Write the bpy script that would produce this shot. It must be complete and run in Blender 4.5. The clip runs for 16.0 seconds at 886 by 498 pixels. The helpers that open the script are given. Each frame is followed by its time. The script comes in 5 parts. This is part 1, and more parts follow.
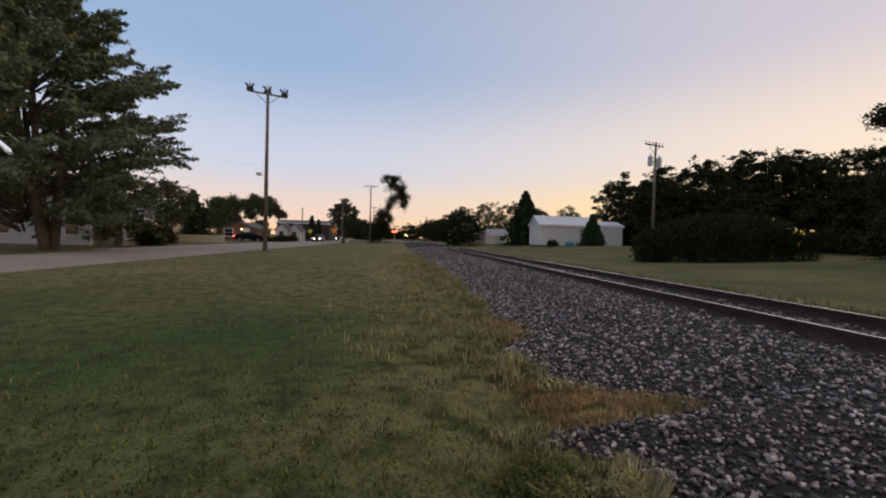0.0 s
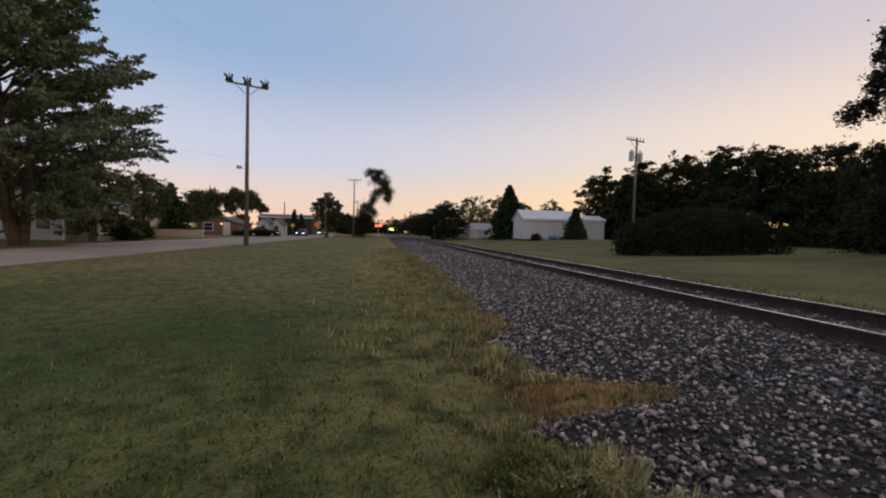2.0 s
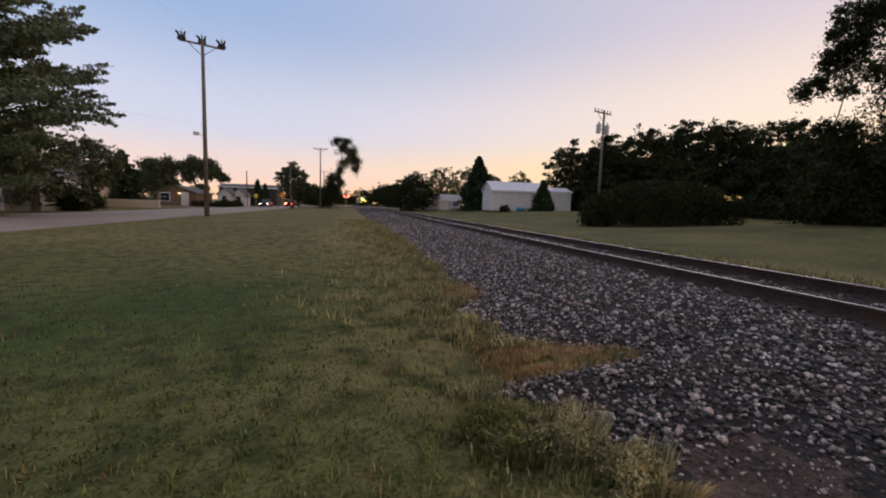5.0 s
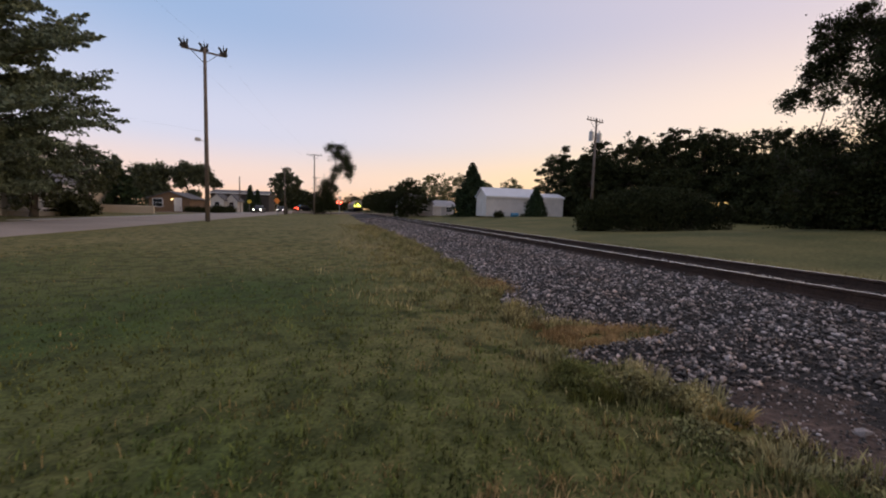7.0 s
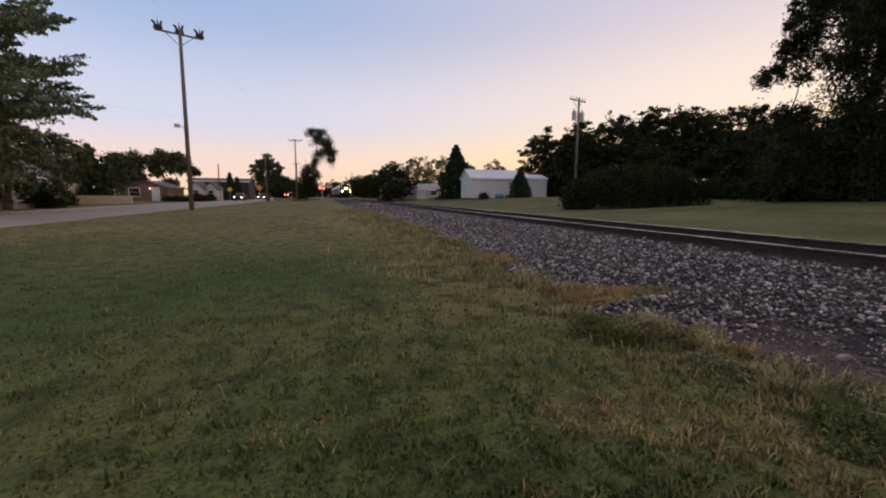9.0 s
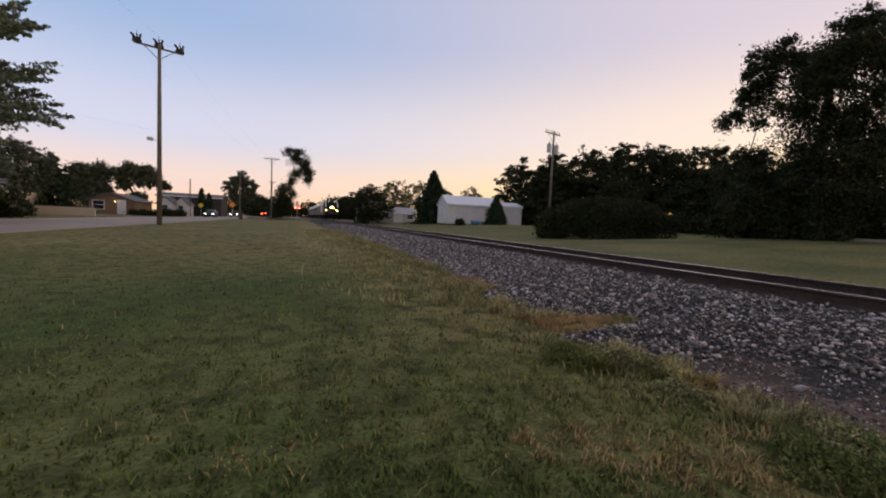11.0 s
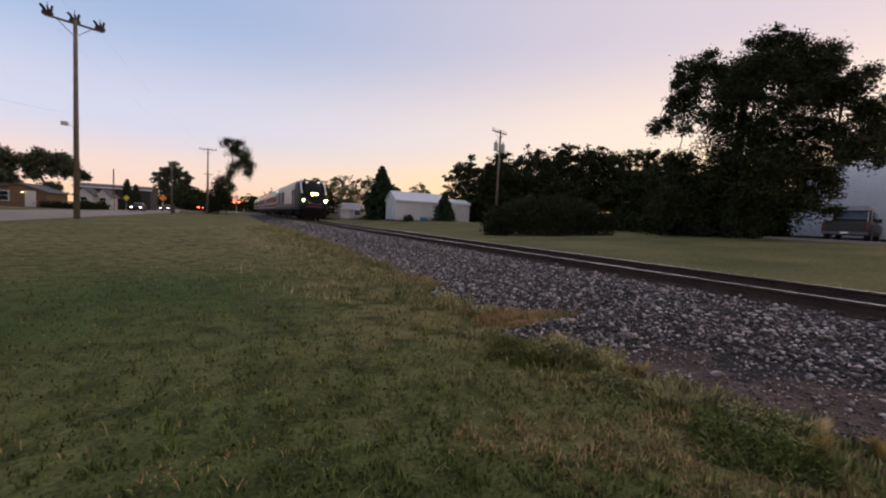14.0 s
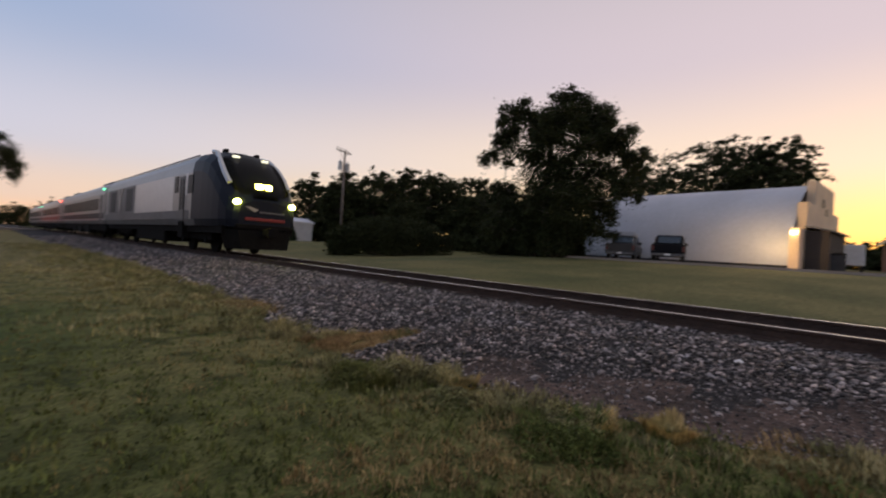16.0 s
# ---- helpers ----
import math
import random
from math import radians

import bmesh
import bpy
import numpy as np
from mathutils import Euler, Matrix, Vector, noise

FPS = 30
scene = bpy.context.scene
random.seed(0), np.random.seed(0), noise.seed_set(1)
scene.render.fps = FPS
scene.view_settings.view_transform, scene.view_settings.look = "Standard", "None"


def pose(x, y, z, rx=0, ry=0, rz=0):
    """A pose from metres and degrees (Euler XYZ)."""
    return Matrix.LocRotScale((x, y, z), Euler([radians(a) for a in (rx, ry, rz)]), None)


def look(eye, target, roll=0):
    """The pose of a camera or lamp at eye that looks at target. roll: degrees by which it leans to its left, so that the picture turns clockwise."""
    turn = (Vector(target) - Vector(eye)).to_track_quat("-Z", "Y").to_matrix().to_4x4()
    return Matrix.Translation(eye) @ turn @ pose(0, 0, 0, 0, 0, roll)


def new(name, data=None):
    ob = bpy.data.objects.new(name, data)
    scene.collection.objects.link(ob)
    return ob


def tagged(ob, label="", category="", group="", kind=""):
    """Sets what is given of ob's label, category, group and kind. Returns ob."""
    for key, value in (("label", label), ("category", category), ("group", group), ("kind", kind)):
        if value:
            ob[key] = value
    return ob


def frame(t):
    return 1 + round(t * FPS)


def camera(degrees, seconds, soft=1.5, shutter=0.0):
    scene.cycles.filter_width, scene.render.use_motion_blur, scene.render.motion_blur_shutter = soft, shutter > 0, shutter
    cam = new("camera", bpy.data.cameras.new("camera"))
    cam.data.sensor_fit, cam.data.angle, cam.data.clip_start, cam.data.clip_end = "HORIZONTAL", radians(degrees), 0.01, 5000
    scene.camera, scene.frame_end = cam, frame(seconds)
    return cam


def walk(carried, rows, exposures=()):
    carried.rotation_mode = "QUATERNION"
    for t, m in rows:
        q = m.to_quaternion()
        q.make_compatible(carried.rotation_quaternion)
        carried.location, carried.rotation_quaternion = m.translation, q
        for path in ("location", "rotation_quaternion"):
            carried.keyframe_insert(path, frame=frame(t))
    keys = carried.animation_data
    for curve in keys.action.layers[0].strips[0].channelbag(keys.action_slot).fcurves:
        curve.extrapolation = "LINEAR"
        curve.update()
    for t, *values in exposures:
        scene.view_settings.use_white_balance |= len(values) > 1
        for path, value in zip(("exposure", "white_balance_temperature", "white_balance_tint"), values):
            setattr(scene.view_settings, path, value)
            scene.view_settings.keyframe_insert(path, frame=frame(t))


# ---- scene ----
cam = camera(93.4, 16.0, soft=2.0, shutter=0.5)
PATH = [
    (0, (-5.799, -1.365, 0.892), (-5.582, 0.622, 0.844), 1.7),
    (0.5, (-5.804, -1.375, 0.896), (-5.498, 0.601, 0.852), 2.0),
    (1, (-5.744, -1.371, 0.899), (-5.329, 0.585, 0.882), 2.3),
    (1.5, (-5.754, -1.371, 0.892), (-5.379, 0.593, 0.856), 2.1),
    (2, (-5.797, -1.37, 0.893), (-5.505, 0.608, 0.819), 1.6),
    (2.5, (-5.805, -1.35, 0.887), (-5.559, 0.631, 0.757), 1.0),
    (3, (-5.82, -1.363, 0.878), (-5.585, 0.613, 0.675), 0.5),
    (3.5, (-5.806, -1.359, 0.866), (-5.528, 0.612, 0.665), 0.1),
    (4, (-5.807, -1.381, 0.872), (-5.456, 0.576, 0.651), 0.3),
    (4.5, (-5.807, -1.374, 0.871), (-5.409, 0.573, 0.649), 0.9),
    (5, (-5.823, -1.385, 0.867), (-5.385, 0.555, 0.662), 1.8),
    (7.5, (-6.847, -1.954, 0.739), (-6.342, -0.027, 0.563), 1.2),
    (8, (-6.965, -2.057, 0.709), (-6.434, -0.142, 0.482), 0.5),
    (8.5, (-7.058, -2.051, 0.664), (-6.533, -0.141, 0.383), -0.3),
    (9, (-7.101, -2.006, 0.66), (-6.542, -0.102, 0.41), 0.4),
    (11.5, (-7.128, -2.023, 0.659), (-6.427, -0.154, 0.536), 2.7),
    (12, (-7.125, -2.02, 0.669), (-6.378, -0.169, 0.536), 2.7),
    (12.5, (-7.109, -2.02, 0.665), (-6.318, -0.189, 0.507), 2.8),
    (13, (-7.094, -1.999, 0.643), (-6.302, -0.17, 0.48), 2.8),
    (13.5, (-7.111, -2.014, 0.666), (-6.282, -0.198, 0.539), 3.0),
    (14, (-7.108, -2.029, 0.673), (-6.209, -0.247, 0.537), 3.0),
    (14.5, (-7.104, -2.036, 0.667), (-6.116, -0.302, 0.534), 3.0),
    (15, (-7.054, -2.006, 0.658), (-5.932, -0.354, 0.549), 3.1),
    (15.5, (-7.048, -1.998, 0.666), (-5.762, -0.468, 0.596), 3.3),
    (16, (-7.032, -2.001, 0.675), (-5.557, -0.651, 0.676), 3.4),
]
walk(cam, [(t, look(eye, target, roll)) for t, eye, target, roll in PATH],
     exposures=((0, 0.03, 6500, 5), (2, -0.02, 6500, 6), (3.5, 0.05, 6500, 8), (8, 0.12, 6500, 10), (12.5, 0.13, 6500, 10), (15.5, 0.12, 6500, 10), (16, -0.05, 6500, 9)))

# ---- world and light ----
SUN_AZ = radians(100)                      # to the right of the track's direction (+y)
SUN_DIR = Vector((math.sin(SUN_AZ), math.cos(SUN_AZ), 0))


def make_world():
    w = bpy.data.worlds.new("dusk")
    w.use_nodes = True
    scene.world = w
    nt = w.node_tree
    n, ln = nt.nodes, nt.links
    n.clear()
    out = n.new("ShaderNodeOutputWorld")
    bg = n.new("ShaderNodeBackground")
    sky = n.new("ShaderNodeTexSky")
    sky.sky_type = "NISHITA"
    sky.sun_disc = False
    sky.sun_elevation = radians(1.0)
    sky.sun_rotation = SUN_AZ
    tc = n.new("ShaderNodeTexCoord")
    sep = n.new("ShaderNodeSeparateXYZ")
    ln.new(tc.outputs["Generated"], sep.inputs[0])
    flat = n.new("ShaderNodeVectorMath")
    flat.operation = "MULTIPLY"
    flat.inputs[1].default_value = (1, 1, 0)
    ln.new(tc.outputs["Generated"], flat.inputs[0])
    nrm = n.new("ShaderNodeVectorMath")
    nrm.operation = "NORMALIZE"
    ln.new(flat.outputs[0], nrm.inputs[0])
    dot = n.new("ShaderNodeVectorMath")
    dot.operation = "DOT_PRODUCT"
    dot.inputs[1].default_value = SUN_DIR
    ln.new(nrm.outputs[0], dot.inputs[0])
    side = n.new("ShaderNodeMapRange")
    side.interpolation_type = "SMOOTHSTEP"
    side.inputs["From Min"].default_value = -0.55
    side.inputs["From Max"].default_value = 1.1
    ln.new(dot.outputs["Value"], side.inputs["Value"])

    def ramp(stops):
        r = n.new("ShaderNodeValToRGB")
        r.color_ramp.interpolation = "EASE"
        e = r.color_ramp.elements
        while len(e) < len(stops):
            e.new(0.5)
        for k, (p, c) in zip(e, stops):
            k.position, k.color = p, (*c, 1)
        ln.new(sep.outputs["Z"], r.inputs[0])
        return r
    away = ramp(AWAY)
    near = ramp(NEAR)
    mix = n.new("ShaderNodeMix")
    mix.data_type = "RGBA"
    ln.new(side.outputs[0], mix.inputs["Factor"])
    ln.new(away.outputs[0], mix.inputs[6])
    ln.new(near.outputs[0], mix.inputs[7])
    scl = n.new("ShaderNodeVectorMath")
    scl.operation = "SCALE"
    scl.inputs["Scale"].default_value = 0.06
    ln.new(sky.outputs[0], scl.inputs[0])
    add = n.new("ShaderNodeVectorMath")
    add.operation = "ADD"
    ln.new(mix.outputs[2], add.inputs[0])
    ln.new(scl.outputs[0], add.inputs[1])
    ln.new(add.outputs[0], bg.inputs[0])
    bg.inputs[1].default_value = SKY
    ln.new(bg.outputs[0], out.inputs[0])


SKY = 1.07
AWAY = [(0.0, (0.96, 0.58, 0.36)), (0.06, (0.74, 0.57, 0.54)), (0.16, (0.53, 0.54, 0.69)), (0.38, (0.27, 0.38, 0.60)), (0.7, (0.29, 0.33, 0.46)), (1.0, (0.45, 0.39, 0.42))]
NEAR = [(0.0, (1.15, 0.62, 0.09)), (0.08, (1.04, 0.68, 0.27)), (0.20, (0.89, 0.67, 0.52)), (0.40, (0.64, 0.52, 0.56)), (0.7, (0.50, 0.44, 0.46)), (1.0, (0.45, 0.39, 0.42))]
make_world()
sun = new("sun", bpy.data.lights.new("sun", "SUN"))
sun.data.energy, sun.data.angle, sun.data.color = 0.25, radians(25), (1.0, 0.72, 0.45)
sun.matrix_world = look(SUN_DIR * 50 + Vector((0, 0, 5)), (0, 0, 0))


# ---- materials ----
def mat(name, color, rough=0.8, metal=0.0, var=0.25, scale=3.0, fine=40.0, bump=0.2, color2=None, glow=0.0, island=0.0, spec=0.5, per_object=0.0, bump_at=0.01, skew=0.0):
    """A surface with variation at two scales; color2 is the tone of the patches."""
    m = bpy.data.materials.new(name)
    m.use_nodes = True
    n, ln = m.node_tree.nodes, m.node_tree.links
    b = n["Principled BSDF"]
    b.inputs["Roughness"].default_value = rough
    b.inputs["Metallic"].default_value = metal
    b.inputs["Specular IOR Level"].default_value = spec
    if glow:
        b.inputs["Base Color"].default_value = (*color, 1)
        b.inputs["Emission Color"].default_value = (*color, 1)
        b.inputs["Emission Strength"].default_value = glow
        return m
    tc = n.new("ShaderNodeTexCoord")
    big, small = n.new("ShaderNodeTexNoise"), n.new("ShaderNodeTexNoise")
    big.inputs["Scale"].default_value, small.inputs["Scale"].default_value = scale, fine
    big.inputs["Detail"].default_value, small.inputs["Detail"].default_value = 4, 3
    for x in (big, small):
        ln.new(tc.outputs["Object"], x.inputs["Vector"])
    c2 = color2 or tuple(c * (1 - var) for c in color)
    mr = n.new("ShaderNodeMapRange")
    mr.inputs["From Min"].default_value, mr.inputs["From Max"].default_value = 0.35, 0.65
    ln.new(big.outputs["Fac"], mr.inputs["Value"])
    mx = n.new("ShaderNodeMix")
    mx.data_type = "RGBA"
    mx.inputs[6].default_value, mx.inputs[7].default_value = (*color, 1), (*c2, 1)
    ln.new(mr.outputs[0], mx.inputs["Factor"])
    val = n.new("ShaderNodeMapRange")
    val.inputs["From Min"].default_value, val.inputs["From Max"].default_value = 0.3, 0.7
    val.inputs["To Min"].default_value, val.inputs["To Max"].default_value = 1 - var, 1 + var
    ln.new(small.outputs["Fac"], val.inputs["Value"])
    last = val.outputs[0]
    for amount, node, sock in ((island, "ShaderNodeNewGeometry", "Random Per Island"), (per_object, "ShaderNodeObjectInfo", "Random")):
        if amount:
            g = n.new(node)
            r = n.new("ShaderNodeMapRange")
            r.inputs["To Min"].default_value, r.inputs["To Max"].default_value = 1 - amount, 1 + amount
            if skew:
                pw = n.new("ShaderNodeMath")
                pw.operation = "POWER"
                pw.inputs[1].default_value = skew
                ln.new(g.outputs[sock], pw.inputs[0])
                r.inputs["To Min"].default_value, r.inputs["To Max"].default_value = 0.20, 4.6
                ln.new(pw.outputs[0], r.inputs["Value"])
            else:
                ln.new(g.outputs[sock], r.inputs["Value"])
            mu = n.new("ShaderNodeMath")
            mu.operation = "MULTIPLY"
            ln.new(last, mu.inputs[0])
            ln.new(r.outputs[0], mu.inputs[1])
            last = mu.outputs[0]
    sc = n.new("ShaderNodeVectorMath")
    sc.operation = "SCALE"
    ln.new(mx.outputs[2], sc.inputs[0])
    ln.new(last, sc.inputs["Scale"])
    ln.new(sc.outputs[0], b.inputs["Base Color"])
    if bump:
        bp = n.new("ShaderNodeBump")
        bp.inputs["Strength"].default_value = bump
        bp.inputs["Distance"].default_value = bump_at
        ln.new(small.outputs["Fac"], bp.inputs["Height"])
        ln.new(bp.outputs[0], b.inputs["Normal"])
    return m


M = dict(
    road=mat("asphalt", (0.33, 0.27, 0.225), 0.9, var=0.2, scale=0.3, fine=30),
    concrete=mat("concrete", (0.34, 0.32, 0.29), 0.85, var=0.15, scale=0.6, fine=25),
    # bed painted near-black to give the shade in the gaps between stones
    ballast=mat("gap_shaded_bed", (0.026, 0.022, 0.021), 0.95, var=0.8, scale=1.2, fine=14, bump=1.0, color2=(0.017, 0.014, 0.013), bump_at=0.05),
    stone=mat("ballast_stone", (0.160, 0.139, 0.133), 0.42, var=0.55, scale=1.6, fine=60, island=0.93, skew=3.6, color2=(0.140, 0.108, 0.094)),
    stone_light=mat("pale_ballast_stone", (0.34, 0.29, 0.27), 0.6, var=0.3, scale=6, fine=40, per_object=0.55),
    pale_lawn=mat("dry_mown_lawn", (0.160, 0.143, 0.058), 0.95, var=0.35, scale=0.25, fine=9, bump=0.6, color2=(0.090, 0.096, 0.038), spec=0.15, bump_at=0.03),
    cinder=mat("cinder_soil", (0.120, 0.078, 0.061), 0.95, var=0.6, scale=2, fine=30, bump=0.8, bump_at=0.03),
    blade=mat("grass_blade", (0.078, 0.110, 0.025), 0.8, var=0.4, scale=0.45, fine=3.2, island=0.6, color2=(0.138, 0.140, 0.040), spec=0.2, bump=0),
    dry_lawn=mat("dry_lawn_blade", (0.320, 0.220, 0.095), 0.85, var=0.35, scale=0.9, fine=5, island=0.6, color2=(0.180, 0.142, 0.052), spec=0.2, bump=0),
    gold=mat("golden_dry_grass", (0.56, 0.40, 0.17), 0.85, var=0.25, scale=3, fine=9, island=0.45, color2=(0.42, 0.31, 0.11), spec=0.2, bump=0),
    # leaf colour lightened to put veiling haze over the street trees
    leaf_hazed=mat("hazed_street_leaf", (0.075, 0.088, 0.046), 0.6, var=0.3, scale=0.5, fine=3, island=0.5, color2=(0.055, 0.064, 0.033), spec=0.3, bump=0),
    straw=mat("dry_grass_blade", (0.42, 0.275, 0.125), 0.85, var=0.3, scale=1, fine=5, island=0.5, color2=(0.27, 0.17, 0.07), spec=0.2, bump=0),
    weed=mat("weed_blade", (0.152, 0.162, 0.060), 0.75, var=0.35, scale=1.1, fine=6, island=0.65, color2=(0.37, 0.30, 0.145), spec=0.2, bump=0),
    # near-black green: the backlit, silhouetted look is put into the leaf colour
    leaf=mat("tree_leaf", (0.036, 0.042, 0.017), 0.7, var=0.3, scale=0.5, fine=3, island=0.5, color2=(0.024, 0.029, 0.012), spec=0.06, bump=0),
    # silver-green, also lightened for the haze over the maple
    leaf_silver=mat("hazed_maple_leaf", (0.138, 0.172, 0.108), 0.6, var=0.3, scale=0.6, fine=3, island=0.4, color2=(0.108, 0.138, 0.080), spec=0.4, bump=0),
    leaf_pale=mat("pale_leaf", (0.13, 0.135, 0.05), 0.6, var=0.3, scale=0.5, fine=3, island=0.5, spec=0.3, bump=0),
    needle=mat("conifer_needle", (0.03, 0.05, 0.02), 0.7, var=0.3, scale=0.7, fine=4, island=0.5, spec=0.2, bump=0),
    bark=mat("bark", (0.10, 0.08, 0.065), 0.95, var=0.4, scale=2, fine=18, bump=0.8, bump_at=0.03),
    pole=mat("pole_wood", (0.17, 0.14, 0.12), 0.9, var=0.3, scale=1.5, fine=25, bump=0.5),
    metal=mat("galvanised_metal", (0.42, 0.43, 0.45), 0.5, 0.6, var=0.12, scale=2, fine=20, bump=0.05),
    dark_metal=mat("dark_metal", (0.035, 0.035, 0.037), 0.6, 0.3, var=0.3, scale=3, fine=20, bump=0.1),
    porcelain=mat("insulator_porcelain", (0.16, 0.13, 0.13), 0.25, var=0.1, bump=0),
    rail_top=mat("polished_railhead", (0.97, 0.95, 0.92), 0.2, 1.0, var=0.1, scale=2, fine=30, bump=0.02),
    rail=mat("rusty_rail", (0.06, 0.036, 0.026), 0.85, 0.2, var=0.35, scale=4, fine=30, bump=0.3),
    tie=mat("creosoted_tie", (0.055, 0.045, 0.04), 0.95, var=0.4, scale=3, fine=25, bump=0.6, per_object=0.35),
    white_side=mat("white_metal_siding", (0.62, 0.59, 0.56), 0.55, var=0.08, scale=0.8, fine=6, bump=0.05),
    white_roof=mat("white_metal_roof", (0.66, 0.68, 0.74), 0.4, 0.1, var=0.08, scale=0.8, fine=8, bump=0.05),
    hut=mat("silver_painted_sheet", (0.46, 0.485, 0.54), 0.5, 0.15, var=0.05, scale=0.25, fine=4, bump=0.03, color2=(0.40, 0.42, 0.47)),
    # tan brightened so the colour holds the sunset light on the front
    stucco=mat("sunset_tan_facade", (0.64, 0.50, 0.36), 0.85, var=0.15, scale=1.0, fine=20, bump=0.3),
    grey_wall=mat("grey_siding", (0.30, 0.28, 0.27), 0.8, var=0.12, scale=1, fine=8, bump=0.1),
    cream_wall=mat("cream_siding", (0.58, 0.50, 0.40), 0.8, var=0.12, scale=1, fine=8, bump=0.1),
    trim=mat("white_trim", (0.74, 0.73, 0.72), 0.6, var=0.06, bump=0.05),
    shingle=mat("grey_shingle", (0.13, 0.125, 0.13), 0.9, var=0.25, scale=1, fine=12, bump=0.5),
    brown_roof=mat("brown_shingle", (0.13, 0.10, 0.08), 0.9, var=0.25, scale=1, fine=12, bump=0.5),
    pane=mat("window_glass", (0.02, 0.023, 0.027), 0.08, var=0.05, bump=0, spec=0.8),
    # warm brown has the porch lamplight painted into the wall colour
    lit=mat("lamplit_porch_wall", (0.17, 0.105, 0.06), 0.8, var=0.1, bump=0.1),
    brick=mat("brown_brick_wall", (0.20, 0.09, 0.055), 0.9, var=0.25, scale=2, fine=20, bump=0.4),
    tyre=mat("tyre_rubber", (0.02, 0.02, 0.02), 0.85, var=0.2, bump=0.1),
    rim=mat("wheel_rim", (0.35, 0.35, 0.36), 0.35, 0.8, var=0.1, bump=0),
    black_paint=mat("black_car_paint", (0.005, 0.006, 0.009), 0.35, var=0.1, bump=0, spec=0.08),
    grey_paint=mat("grey_car_paint", (0.04, 0.037, 0.037), 0.4, 0.0, var=0.1, bump=0, spec=0.25),
    chrome=mat("chrome", (0.10, 0.10, 0.105), 0.4, 0.6, var=0.05, bump=0),
    red_lens=mat("red_lens", (0.09, 0.008, 0.007), 0.3, var=0.1, bump=0),
    silver=mat("silver_train_paint", (0.28, 0.275, 0.275), 0.34, 0.3, var=0.10, scale=0.7, fine=6, bump=0.03),
    grey_skirt=mat("grey_train_skirt", (0.12, 0.12, 0.13), 0.5, 0.2, var=0.2, scale=1, fine=8, bump=0.05),
    blue=mat("dark_blue_train_paint", (0.009, 0.012, 0.021), 0.45, 0.0, var=0.12, scale=1, fine=8, bump=0.02, spec=0.13),
    mask=mat("black_windscreen", (0.008, 0.009, 0.010), 0.4, var=0.05, bump=0, spec=0.12),
    red_stripe=mat("red_stripe", (0.20, 0.014, 0.014), 0.5, var=0.1, bump=0),
    under=mat("underframe_grime", (0.010, 0.009, 0.008), 0.9, var=0.3, scale=3, fine=14, bump=0.3, spec=0.1),
    pale_verge=mat("pale_verge_blade", (0.185, 0.182, 0.072), 0.8, var=0.35, scale=1.4, fine=7, island=0.65, color2=(0.37, 0.305, 0.140), spec=0.2, bump=0),
    orange_sign=mat("orange_sign", (0.80, 0.26, 0.04), 0.5, var=0.08, bump=0),
    # brown darkened in the colour itself, for walls that stand in shade
    shaded_wall=mat("shaded_brown_wall", (0.045, 0.037, 0.033), 0.9, var=0.2, scale=1, fine=10, bump=0.2),
    pillar=mat("silver_pillar_paint", (0.55, 0.55, 0.56), 0.34, 0.3, var=0.08, bump=0.02),
    pale_grey=mat("pale_grey_siding", (0.46, 0.45, 0.46), 0.75, var=0.10, scale=1, fine=8, bump=0.1),
    pale_roof=mat("pale_grey_shingle", (0.33, 0.33, 0.35), 0.85, var=0.15, scale=1, fine=12, bump=0.3),
    blue_plastic=mat("blue_plastic", (0.08, 0.26, 0.42), 0.45, var=0.1, bump=0.05),
    yellow_sign=mat("yellow_sign", (0.75, 0.55, 0.05), 0.5, var=0.08, bump=0),
    headlight=mat("headlight_glow", (1.0, 0.93, 0.09), glow=90),
    ditch=mat("ditch_light_glow", (1.0, 0.95, 0.11), glow=90),
    marker=mat("number_light_glow", (1.0, 0.95, 0.70), glow=1.3),
    green_light=mat("green_light_glow", (0.15, 1.0, 0.45), glow=3),
    tail=mat("tail_light_glow", (1.0, 0.05, 0.02), glow=30),
    signal=mat("signal_glow", (1.0, 0.06, 0.03), glow=30),
    bulb=mat("warm_lamp_glow", (1.0, 0.72, 0.34), glow=12),
    white_glow=mat("car_headlamp_glow", (1.0, 0.95, 0.85), glow=8),
)


# ---- mesh helpers ----
def part(name, bm, material, parent=None, label="", smooth=False):
    me = bpy.data.meshes.new(name)
    for v in bm.verts:
        v.co.z += 0.0012 * v.co.x
    bm.normal_update()
    bm.to_mesh(me)
    bm.free()
    for m in (material if isinstance(material, (list, tuple)) else [material]):
        me.materials.append(m)
    if smooth:
        me.shade_smooth()
    ob = new(name, me)
    if parent is not None:
        ob.parent = parent
    return tagged(ob, label)


def raw(name, verts, faces, material, parent=None, label="", smooth=False):
    """A mesh from arrays of vertices and of equal-sided faces."""
    me = bpy.data.meshes.new(name)
    verts = np.asarray(verts, dtype=np.float32)
    faces = np.asarray(faces, dtype=np.int32)
    me.vertices.add(len(verts))
    me.vertices.foreach_set("co", verts.ravel())
    k = faces.shape[1]
    me.loops.add(faces.size)
    me.loops.foreach_set("vertex_index", faces.ravel())
    me.polygons.add(len(faces))
    me.polygons.foreach_set("loop_start", np.arange(0, faces.size, k, dtype=np.int32))
    me.update(calc_edges=True)
    for m in (material if isinstance(material, (list, tuple)) else [material]):
        me.materials.append(m)
    if smooth:
        me.shade_smooth()
    ob = new(name, me)
    if parent is not None:
        ob.parent = parent
    return tagged(ob, label)


